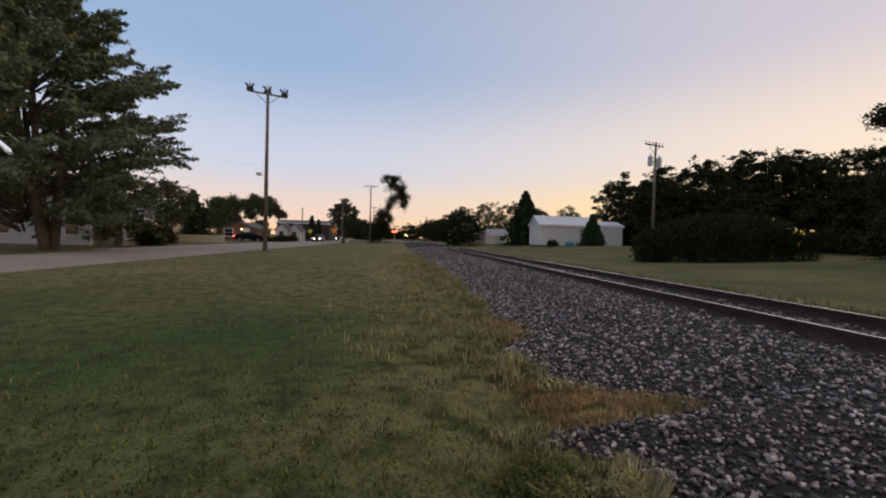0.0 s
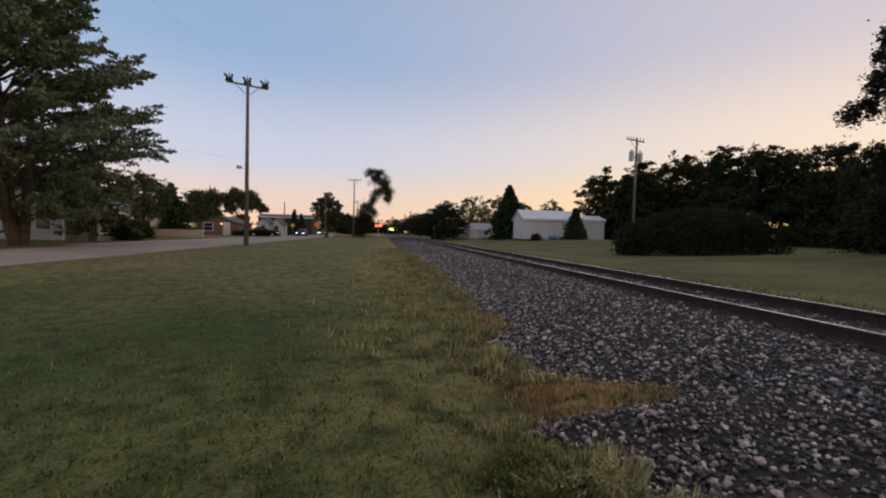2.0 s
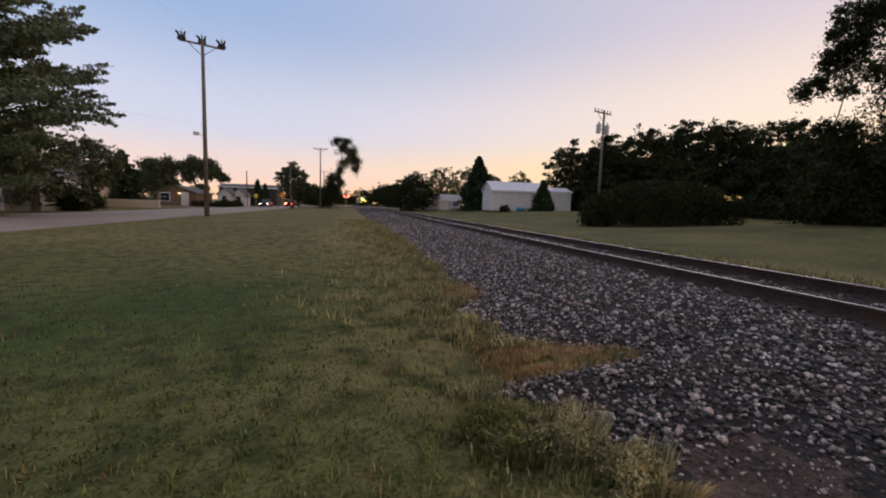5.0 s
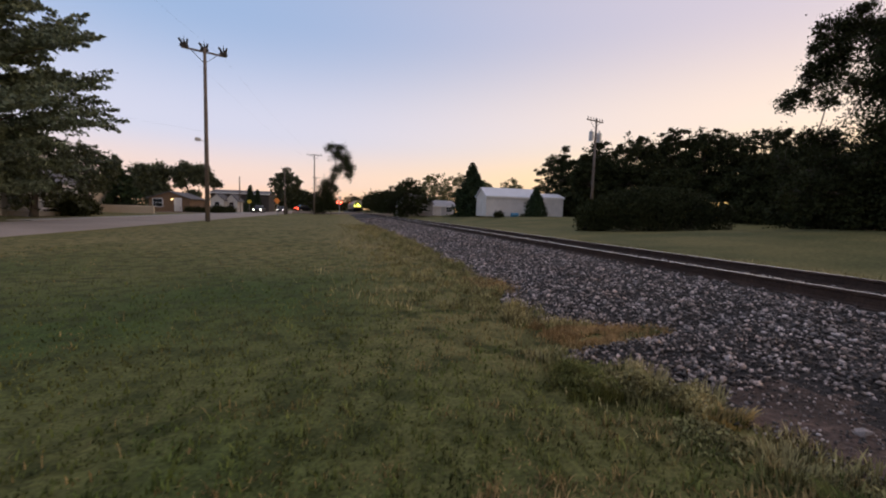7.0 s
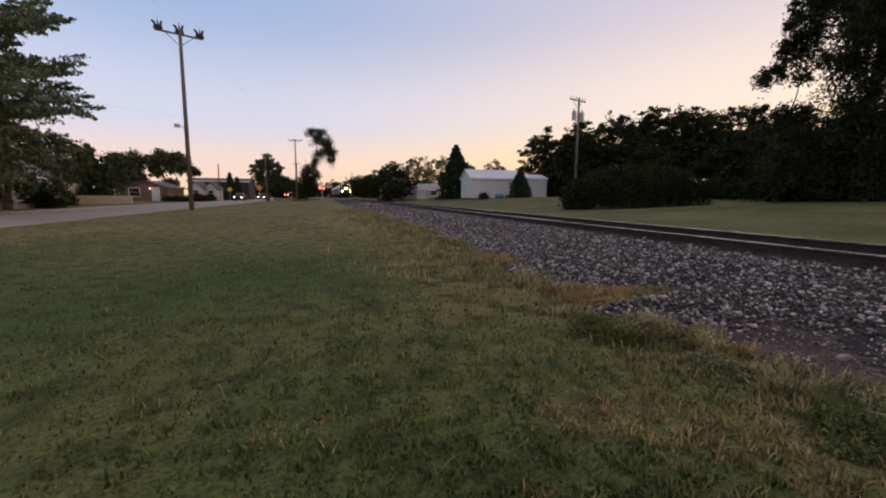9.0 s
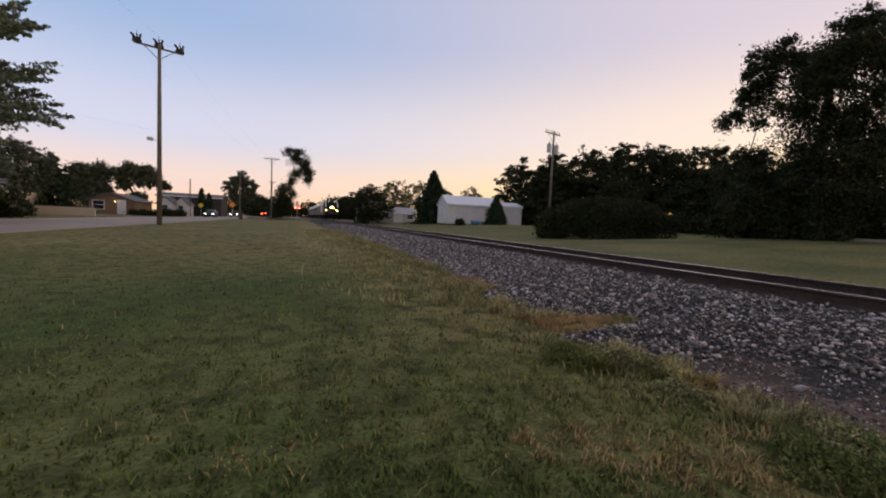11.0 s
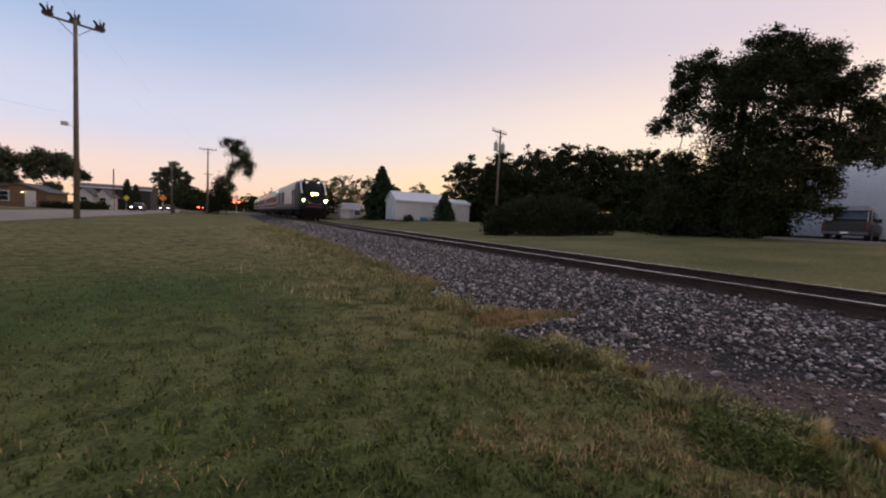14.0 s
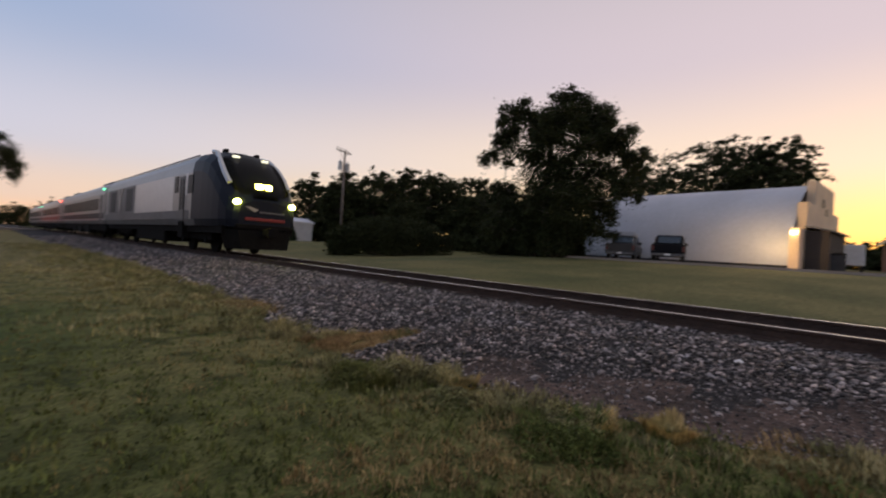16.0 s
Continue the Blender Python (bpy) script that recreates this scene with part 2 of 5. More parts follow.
def empty(name, x, y, z, rz=0, label="", category="", group="", kind=""):
    ob = new(name)
    ob.empty_display_size = 0.3
    ob.matrix_world = pose(x, y, z, 0, 0, rz)
    return tagged(ob, label, category, group, kind)


def box(bm, x0, x1, y0, y1, z0, z1, bevel=0.0):
    r = bmesh.ops.create_cube(bm, size=1)
    for v in r["verts"]:
        v.co = Vector((x0 + (v.co.x + .5) * (x1 - x0), y0 + (v.co.y + .5) * (y1 - y0), z0 + (v.co.z + .5) * (z1 - z0)))
    if bevel:
        es = {e for v in r["verts"] for e in v.link_edges}
        bmesh.ops.bevel(bm, geom=list(es), offset=bevel, segments=2, affect="EDGES", profile=0.5)
    return bm


def boxed(*a, **k):
    return box(bmesh.new(), *a, **k)


def tube(bm, a, b, r0, r1, sides=8, caps=True):
    a, b = Vector(a), Vector(b)
    d = b - a
    q = d.to_track_quat("Z", "Y").to_matrix()
    rings = []
    for p, r in ((a, r0), (b, r1)):
        rings.append([bm.verts.new(p + q @ Vector((r * math.cos(i * math.tau / sides), r * math.sin(i * math.tau / sides), 0))) for i in range(sides)])
    for i in range(sides):
        j = (i + 1) % sides
        bm.faces.new((rings[0][i], rings[0][j], rings[1][j], rings[1][i]))
    if caps:
        bm.faces.new(rings[0][::-1])
        bm.faces.new(rings[1])
    return bm


def tubed(*a, **k):
    return tube(bmesh.new(), *a, **k)


def prism(bm, outline, axis, lo, hi):
    """An outline of (u, v) pushed along an axis: x -> (y, z), y -> (x, z), z -> (x, y)."""
    def put(u, v, w):
        return {"x": (w, u, v), "y": (u, w, v), "z": (u, v, w)}[axis]
    a = [bm.verts.new(put(u, v, lo)) for u, v in outline]
    b = [bm.verts.new(put(u, v, hi)) for u, v in outline]
    n = len(outline)
    for i in range(n):
        j = (i + 1) % n
        bm.faces.new((a[i], a[j], b[j], b[i]))
    bm.faces.new(a[::-1])
    bm.faces.new(b)
    bmesh.ops.recalc_face_normals(bm, faces=bm.faces[:])
    return bm


def prismed(*a):
    return prism(bmesh.new(), *a)


# ---- ground ----
def step(a, b, v):
    t = np.clip((v - a) / (b - a), 0, 1)
    return t * t * (3 - 2 * t)


def edge(y):
    """Where the ballast ends on the grass side, wandering along the track."""
    y = np.asarray(y, dtype=float)
    e = -4.28 - 0.12 * np.sin(y * 0.8 + 0.4) - 0.09 * np.sin(y * 2.3 + 1.1) - 0.04 * np.sin(y * 6.3)
    e = e + 0.85 * np.exp(-((y - 1.74) / 0.30) ** 2)          # tongue of dry grass
    e = e - 0.50 * np.exp(-((y - 1.20) / 0.22) ** 2)          # gravel that spills behind it
    e = e - 0.12 * np.exp(-((y - 3.3) / 0.5) ** 2)
    e = e + 0.75 * step(-0.9, -2.8, y) + 0.4 * step(4.8, 9, y)
    return e - 0.5 * step(14, 40, y)


def ground_z(x, y):
    x, y = np.asarray(x, dtype=float), np.asarray(y, dtype=float)
    z = -0.40 - 0.08 * step(-8, -20, x) + 0.06 * np.sin(x * 0.33 + 1) * np.sin(y * 0.21) * step(-5, -9, x) * step(-16, -13, x)
    rise = (1.05 - 0.72 * np.exp(-((y - 28) / 9) ** 2)) * step(4, 24, x) + 0.4 * step(26, 60, x)
    z = z + rise
    # the ballast shoulder
    e = edge(y)
    sh = np.minimum(step(e - 0.25, -1.5, x), 1 - step(1.7, 3.6, x))
    return z + sh * 0.23 + 0.012 * np.sin(x * 0.9 + 0.3) * np.sin(y * 0.7 + 0.8) + 0.0004 * x


def make_ground():
    xs = np.concatenate([-np.geomspace(900, 40, 14), np.arange(-38, -10, 1.5), np.arange(-10, -6, 0.4), np.arange(-6, 4, 0.12), np.arange(4, 30, 1.3), np.geomspace(30, 900, 16)])
    ys = np.concatenate([-np.geomspace(600, 16, 10), np.arange(-15.2, -8.4, 0.8), np.arange(-8, 12, 0.14), np.arange(12, 40, 0.7), np.arange(40, 120, 4), np.geomspace(120, 2500, 18)])
    X, Y = np.meshgrid(xs, ys)
    Z = ground_z(X, Y)
    v = np.stack([X, Y, Z], -1).reshape(-1, 3)
    nx, ny = len(xs), len(ys)
    i = (np.arange(ny - 1)[:, None] * nx + np.arange(nx - 1)[None]).ravel()
    f = np.stack([i, i + 1, i + nx + 1, i + nx], -1)
    lawn = bpy.data.materials.new("lawn")
    lawn.use_nodes = True
    n, ln = lawn.node_tree.nodes, lawn.node_tree.links
    b = n["Principled BSDF"]
    b.inputs["Roughness"].default_value = 0.95
    b.inputs["Specular IOR Level"].default_value = 0.15
    tc = n.new("ShaderNodeTexCoord")

    def nz(scale, detail, lo, hi, stretch=(1, 1, 1)):
        mp = n.new("ShaderNodeMapping")
        mp.inputs["Scale"].default_value = stretch
        ln.new(tc.outputs["Object"], mp.inputs[0])
        t = n.new("ShaderNodeTexNoise")
        t.inputs["Scale"].default_value, t.inputs["Detail"].default_value = scale, detail
        ln.new(mp.outputs[0], t.inputs["Vector"])
        r = n.new("ShaderNodeMapRange")
        r.inputs["From Min"].default_value, r.inputs["From Max"].default_value = lo, hi
        ln.new(t.outputs["Fac"], r.inputs["Value"])
        return r.outputs[0], t.outputs["Fac"]

    def blend(f, a, c):
        x = n.new("ShaderNodeMix")
        x.data_type = "RGBA"
        ln.new(f, x.inputs["Factor"])
        for sock, val in ((x.inputs[6], a), (x.inputs[7], c)):
            if isinstance(val, tuple):
                sock.default_value = (*val, 1)
            else:
                ln.new(val, sock)
        return x.outputs[2]
    f1, _ = nz(0.30, 5, 0.40, 1.15, (1, 0.8, 1))
    at = n.new("ShaderNodeSeparateXYZ")
    ln.new(tc.outputs["Object"], at.inputs[0])

    def ease(sock, a, b, lo, hi):
        r = n.new("ShaderNodeMapRange")
        r.interpolation_type = "SMOOTHSTEP"
        r.inputs["From Min"].default_value, r.inputs["From Max"].default_value = a, b
        r.inputs["To Min"].default_value, r.inputs["To Max"].default_value = lo, hi
        ln.new(sock, r.inputs["Value"])
        return r.outputs[0]

    def calc(op, a, b):
        m = n.new("ShaderNodeMath")
        m.operation = op
        m.use_clamp = True
        ln.new(a, m.inputs[0])
        ln.new(b, m.inputs[1])
        return m.outputs[0]
    # drier along the ballast and farther up the lawn, where veiling glare is painted in too
    verge = ease(at.outputs["X"], -7.4, -5.0, 0, .45)
    band = ease(at.outputs["Y"], 4.5, 12, 0, .6)
    f1 = calc("ADD", calc("ADD", f1, verge), band)
    f2, _ = nz(4.0, 6, 0.44, 0.68)
    f3, h = nz(38, 5, 0.25, 0.75)
    c = blend(f1, (0.060, 0.090, 0.023), (0.240, 0.198, 0.080))
    c = blend(f2, c, (0.046, 0.054, 0.016))
    c2 = n.new("ShaderNodeVectorMath")
    c2.operation = "SCALE"
    mr = n.new("ShaderNodeMapRange")
    mr.inputs["To Min"].default_value, mr.inputs["To Max"].default_value = 0.45, 1.55
    ln.new(f3, mr.inputs["Value"])
    ln.new(c, c2.inputs[0])
    ln.new(mr.outputs[0], c2.inputs["Scale"])
    ln.new(c2.outputs[0], b.inputs["Base Color"])
    bp = n.new("ShaderNodeBump")
    bp.inputs["Strength"].default_value, bp.inputs["Distance"].default_value = 0.6, 0.02
    ln.new(h, bp.inputs["Height"])
    ln.new(bp.outputs[0], b.inputs["Normal"])
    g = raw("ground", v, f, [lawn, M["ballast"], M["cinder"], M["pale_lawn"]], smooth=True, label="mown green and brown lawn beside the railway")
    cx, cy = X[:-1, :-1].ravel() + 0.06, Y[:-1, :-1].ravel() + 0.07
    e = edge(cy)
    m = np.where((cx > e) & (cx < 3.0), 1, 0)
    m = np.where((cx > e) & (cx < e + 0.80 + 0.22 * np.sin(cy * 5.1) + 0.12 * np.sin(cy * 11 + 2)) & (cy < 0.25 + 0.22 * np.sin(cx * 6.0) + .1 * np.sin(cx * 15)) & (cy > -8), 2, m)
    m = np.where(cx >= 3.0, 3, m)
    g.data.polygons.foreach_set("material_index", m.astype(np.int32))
    tagged(g, category="ground", kind="structure")


def strip(name, x0, x1, y0, y1, z, material, label, category, thick=0.12):
    ob = part(name, boxed(x0, x1, y0, y1, z - thick, z), material, label=label)
    return tagged(ob, category=category, kind="structure")


def z_at(x, y):
    return float(ground_z(x, y))


make_ground()
tagged(part("road", prismed([(-24.2, -.60), (-17.2, -.60), (-17.2, -.44), (-19.0, -.405), (-20.7, -.39), (-22.4, -.405), (-24.2, -.44)], "y", -300, 900), M["road"], label="grey asphalt street running along the railway lawn"), category="road", kind="structure")
strip("crossing_road", -17.2, 60, 101, 108, -0.03, M["road"], "asphalt street that crosses the railway", "road", 0.5)
strip("side_driveway", -41, -24.1, 67.3, 70.5, -.392, M["road"], "asphalt driveway between gardens", "driveway")
strip("kerb", -25.5, -24.2, 28, 900, -0.40, M["concrete"], "pale concrete footpath along the street", "footpath")


# ---- railway ----
def rail(x):
    o = [(-.07, -.165), (.07, -.165), (.07, -.155), (.012, -.13), (.01, -.045), (.036, -.035), (.036, -.006), (.028, 0), (-.028, 0), (-.036, -.006), (-.036, -.035), (-.01, -.045), (-.012, -.13), (-.07, -.155)]
    r = part("rail", prismed([(x + u, w) for u, w in o], "y", -300, 1500), M["rail"], label="rusty steel rail with a polished running top")
    tagged(r, category="rail", group="rails of the track", kind="structure")
    part("railhead", prismed([(x - .022, -.006), (x + .022, -.006), (x + .022, .0005), (x + .012, .003), (x, .004), (x - .012, .003), (x - .022, .0005)], "y", -300, 1500), M["rail_top"], r, "polished railhead")


rail(-0.755)
rail(0.755)


def ties():
    track = empty("track_bed", 0, 0, 0, label="row of dark creosoted wooden ties in the ballast", category="track", kind="structure")
    first = part("tie", box(bmesh.new(), -1.3, 1.3, -.115, .115, -.34, -.168, bevel=0.008), M["tie"], track)
    plate = part("tie_plate", box(box(bmesh.new(), -.93, -.58, -.09, .09, -.168, -.157), .58, .93, -.09, .09, -.168, -.157), M["rail"], track)
    first.location.y = plate.location.y = -20
    for i in range(1, 290):
        for o in (first, plate):
            c = o.copy()
            scene.collection.objects.link(c)
            c.location = (random.uniform(-.03, .03) if o is first else 0, -20 + i * 0.5, 0)
    far = bmesh.new()
    for i in range(290, 700):
        box(far, -1.3, 1.3, -20 + i * .5 - .115, -20 + i * .5 + .115, -.34, -.168)
    tagged(part("far_ties", far, M["tie"], track), kind="stuff")


ties()


# ---- plants ----
def field(xs, ys, wave, seed, waves=9):
    """Smooth random values of about -1 to 1 over the ground; wave is the patch size in metres."""
    rng = np.random.default_rng(seed)
    v = np.zeros(len(xs))
    for i in range(waves):
        a, k = rng.uniform(0, math.pi), math.tau / (wave * rng.uniform(0.6, 2.2))
        v += np.sin((xs * math.cos(a) + ys * math.sin(a)) * k + rng.uniform(0, 7))
    return v / math.sqrt(waves * 0.5) * 0.7


def cards(rng, centres, size, aspect=1.0, up=0.0):
    """Small pointed leaf faces at the given places."""
    n = len(centres)
    a = rng.normal(size=(n, 3))
    a[:, 2] += up
    a /= np.linalg.norm(a, axis=1)[:, None]
    b = np.cross(a, rng.normal(size=(n, 3)))
    b /= np.linalg.norm(b, axis=1)[:, None]
    s = (size * rng.uniform(0.6, 1.4, n))[:, None]
    a, b = a * s * aspect, b * s * 0.6
    v = np.stack([centres - a + b, centres + a, centres - a - b], 1).reshape(-1, 3)
    return v, np.arange(3 * n).reshape(n, 3)


def tree(x, y, height, radius, label, seed=1, leaf=None, leaves=9000, size=0.16, lobes=26, bare=0.25, trunk=0.25, squash=0.8, droop=0.0, spread=0.34, name="tree", group="", lean=(0, 0), plume=1.0, fill=1.0, z=None, core=0.62):
    rng = np.random.default_rng(seed)
    base = z_at(x, y) - 0.05 if z is None else z
    t = empty(name, x, y, base, label=label, category="tree", group=group)
    bm = bmesh.new()
    top = height * (bare + (1 - bare) * 0.55)
    pts = [Vector((0, 0, 0))]
    for i in range(1, 6):
        k = i / 5
        pts.append(Vector((lean[0] * k * k + rng.normal() * .12, lean[1] * k * k + rng.normal() * .12, top * k)))
    for i in range(5):
        tube(bm, pts[i], pts[i + 1], trunk * (1 - .15 * i) * (1.25 if i == 0 else 1), trunk * (1 - .15 * (i + 1)), 8, False)
    centres, axes, rad = [], [], []
    mid = Vector((lean[0], lean[1], height * (bare + (1 - bare) * 0.5)))
    half = height * (1 - bare) * 0.5
    for i in range(lobes):
        g = 2.399963 * i
        w = 1 - 2 * (i + .5) / lobes
        r = math.sqrt(1 - w * w)
        k = rng.uniform(core, 0.93)
        wide = radius * (1.0 - 0.35 * max(w, 0) ** 2)
        c = mid + Vector((r * math.cos(g) * wide * k, r * math.sin(g) * wide * k, w * half * k - droop * r * r))
        start = pts[2 + i % 3].lerp(pts[min(3 + i % 3, 5)], rng.random())
        bend = start.lerp(c, .5) + Vector((0, 0, 0.12 * radius))
        tube(bm, start, bend, trunk * .3, trunk * .17, 5, False)
        tube(bm, bend, c, trunk * .17, trunk * .05, 5, False)
        centres.append(c)
        d = (c - mid)
        d.z = d.z * 0.5 + 0.5 * plume
        axes.append(d.normalized())
        rad.append(radius * spread * rng.uniform(0.7, 1.25))
    part("trunk", bm, M["bark"], t, smooth=True)
    P = []
    sprays = 9
    per = max(leaves // (lobes * sprays), 4)
    for c, ax, r in zip(centres, axes, rad):
        c = np.array(c)
        for _ in range(sprays):
            d = rng.normal(size=3) * 0.75 + np.array(ax) * plume + np.array([0, 0, -0.35 * droop])
            d /= np.linalg.norm(d)
            d[2] *= squash
            a = c + rng.normal(size=3) * r * 0.30
            L = r * rng.uniform(0.7, 1.55)
            k = rng.random(per) ** 0.8
            bow = np.stack([np.zeros(per), np.zeros(per), -0.22 * L * k * k], -1)
            fat = (r * 0.26 * fill * (1.08 - k) + 0.03)[:, None]
            P.append(a + k[:, None] * d * L + bow + rng.normal(size=(per, 3)) * fat * np.array([1, 1, .62]))
    P = np.concatenate(P)
    P[:, 2] = np.maximum(P[:, 2], height * bare * 0.5)
    v, f = cards(rng, P, size, 1.0)
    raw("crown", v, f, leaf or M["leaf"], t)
    return t


def clump_tree(x, y, stem, clumps, label, seed, leaf, per=700, size=0.15, r=.2, sprays=14, fluff=.28):
    """A tree grown as separate clumps (dx, dy, z, half width, half height) on a crooked stem."""
    rng = np.random.default_rng(seed)
    t = empty("tree", x, y, z_at(x, y) - .05, label=label, category="tree")
    bm = bmesh.new()
    pts = [Vector(p) for p in stem]
    for i, (a, b) in enumerate(zip(pts, pts[1:])):
        tube(bm, a, b, r * (1 - .8 * i / len(pts)), r * (1 - .8 * (i + 1) / len(pts)), 8, False)
    P = []
    knots = pts[1:]
    for dx, dy, z, w, h in clumps:
        c = Vector((dx, dy, z))
        near = min(knots, key=lambda p: (p - c).length + (2 if p.z > c.z else 0))
        thick = r * .2 * min(w, 1.5)
        bend = near.lerp(c, .5) + Vector((0, 0, -.08 * (c - near).length))
        tube(bm, near, bend, thick, thick * .7, 5, False)
        tube(bm, bend, c, thick * .7, thick * .35, 5, False)
        knots.append(c)
        n = int(per * w * h)
        for _ in range(sprays):
            d = rng.normal(size=3)
            d *= rng.uniform(.75, 1.25) / np.linalg.norm(d)
            k = rng.random(n // sprays + 1) ** .7
            q = np.array(c) + (k[:, None] * d + rng.normal(size=(len(k), 3)) * fluff) * np.array([w, w, h])
            q[:, 2] -= .25 * h * k * k
            P.append(q)
            tube(bm, c, c + Vector(d * np.array([w, w, h]) * .8), min(r * .08, .02), .006, 4, False)
    part("trunk", bm, M["bark"], t, smooth=True)
    v, f = cards(rng, np.concatenate(P), size)
    raw("crown", v, f, leaf, t)
    return t


def layered_tree(x, y, profile, label, seed, leaf, branches=150, leaves=115000, size=.148, trunk=.5, spread=.5, twigs=9, sweep=.75, stems=((0, 0), (.9, .5), (-.8, .6), (.1, -.9)), sag=.12, long=.11, fat_=.22, squash=.6, lean=(0, 0), inner=.25, foot=0.0):
    """A tall tree with long feathery boughs; profile gives (height, reach) of the crown."""
    rng = np.random.default_rng(seed)
    t = empty("tree", x, y, z_at(x, y) - .05, label=label, category="tree")
    bm = bmesh.new()
    zs, rs = [p[0] for p in profile], [p[1] for p in profile]
    top = zs[-1]
    for s, (dx, dy) in enumerate(stems):
        a, b = Vector((dx * .25 + foot, dy * .25, 0)), Vector((dx + foot * .5, dy, top * .3))
        tube(bm, a, b, trunk * .7, trunk * .5, 8, False)
        tube(bm, b, Vector((dx * 1.8, dy * 1.8, top * (.9 - .07 * s))), trunk * .5, .05, 8, False)
    P = []
    per = leaves // (branches * twigs)
    for i in range(branches):
        k = (i + rng.random()) / branches
        z1 = zs[0] + (top - zs[0]) * k ** .9
        reach = float(np.interp(z1, zs, rs)) * rng.choice([rng.uniform(.45, .8), rng.uniform(.82, 1.08)])
        a = 2.399963 * i + rng.normal() * .2
        up = 0.16 + sweep * k
        end = Vector((math.cos(a) * reach + lean[0] * k, math.sin(a) * reach + lean[1] * k, z1))
        start = Vector((math.cos(a) * .4, math.sin(a) * .4, max(.8, z1 - up * reach - .4)))
        mid = start.lerp(end, .55) + Vector((0, 0, .10 * reach))
        tube(bm, start, mid, .09, .05, 5, False)
        tube(bm, mid, end, .05, .012, 5, False)
        for j in range(twigs):
            u = (j + rng.random()) / twigs
            u = inner + (1 - inner) * u
            p = start.lerp(mid, u / .55) if u < .55 else mid.lerp(end, (u - .55) / .45)
            d = np.array([math.cos(a), math.sin(a), up * 1.1 + .05]) + rng.normal(size=3) * np.array([spread, spread, spread * .72])
            d /= np.linalg.norm(d)
            L = reach * long + rng.uniform(.5, 1.15)
            q = rng.random(per) ** .8
            fat = (fat_ * (1.15 - q) + .03)[:, None]
            P.append(np.array(p) + q[:, None] * d * L + rng.normal(size=(per, 3)) * fat * np.array([1, 1, squash]) - np.array([0, 0, sag]) * (q * q)[:, None])
    part("trunk", bm, M["bark"], t, smooth=True)
    v, f = cards(rng, np.concatenate(P), size)
    raw("crown", v, f, leaf, t)
    return t


def conifer(x, y, height, radius, label, seed=1, tiers=16, name="conifer", needles=7000, size=0.14, bare=0.04, group="", open_=0.0):
    rng = np.random.default_rng(seed)
    t = empty(name, x, y, z_at(x, y) - 0.03, label=label, category="tree", group=group)
    bm = tubed((0, 0, 0), (0, 0, height * .97), 0.05 * radius + .07, 0.02, 7)
    P = []
    per = needles // (tiers * 9)
    for i in range(tiers):
        k = i / (tiers - 1)
        z = height * (bare + (0.97 - bare) * k)
        r = radius * (1 - k) ** 0.85 + 0.06 * radius
        for j in range(9):
            a = j * math.tau / 9 + i * 0.7 + rng.normal() * .15
            L = r * rng.uniform(0.72 - .25 * open_, 1.12 + .2 * open_)
            end = Vector((math.cos(a) * L, math.sin(a) * L, z - 0.16 * L + rng.normal() * .06))
            tube(bm, (0, 0, z), end, 0.025, 0.008, 4, False)
            s = rng.uniform(0.12, 1.05, per) ** 0.75
            q = np.array([0, 0, z]) + s[:, None] * (np.array(end) - np.array([0, 0, z]))
            q = q + rng.normal(size=(per, 3)) * np.array([0.13, 0.13, 0.09]) * (0.35 + 0.75 * r) * (1 - .6 * open_)
            P.append(q)
    part("trunk", bm, M["bark"], t)
    v, f = cards(rng, np.concatenate(P), size, 1.3)
    raw("needles", v, f, M["needle"], t)
    return t


def bush(x, y, rx, ry, h, label, seed=1, leaves=6000, size=0.09, leaf=None, rz=0, name="bush", group="", smooth=False):
    rng = np.random.default_rng(seed)
    t = empty(name, x, y, z_at(x, y) - 0.03, rz, label=label, category="bush", group=group)
    bm = bmesh.new()
    lob = []
    for i in range(110 if smooth else 40):
        a, k = rng.uniform(0, math.tau), math.sqrt(rng.random())
        cx, cy = math.cos(a) * rx * k * .86, math.sin(a) * ry * k * .86
        top = h * (1 - 0.45 * k ** 2.5) * (rng.uniform(.95, 1.0) if smooth else rng.uniform(.82, 1.03))
        tube(bm, (cx * .6, cy * .6, 0), (cx, cy, top * .8), 0.03, 0.01, 4, False)
        lob.append((cx, cy, top))
    part("branchwork", bm, M["bark"], t)
    lob = np.array(lob)
    w = rng.integers(0, len(lob), leaves)
    u = rng.random(leaves) ** 0.6
    P = np.stack([lob[w, 0], lob[w, 1], lob[w, 2] * u], -1) + rng.normal(size=(leaves, 3)) * np.array([.16 * rx ** .5, .16 * ry ** .5, .13])
    P[:, 2] = np.maximum(P[:, 2], 0.04)
    v, f = cards(rng, P, size, 1.0)
    raw("foliage", v, f, leaf or M["leaf"], t)
    return t


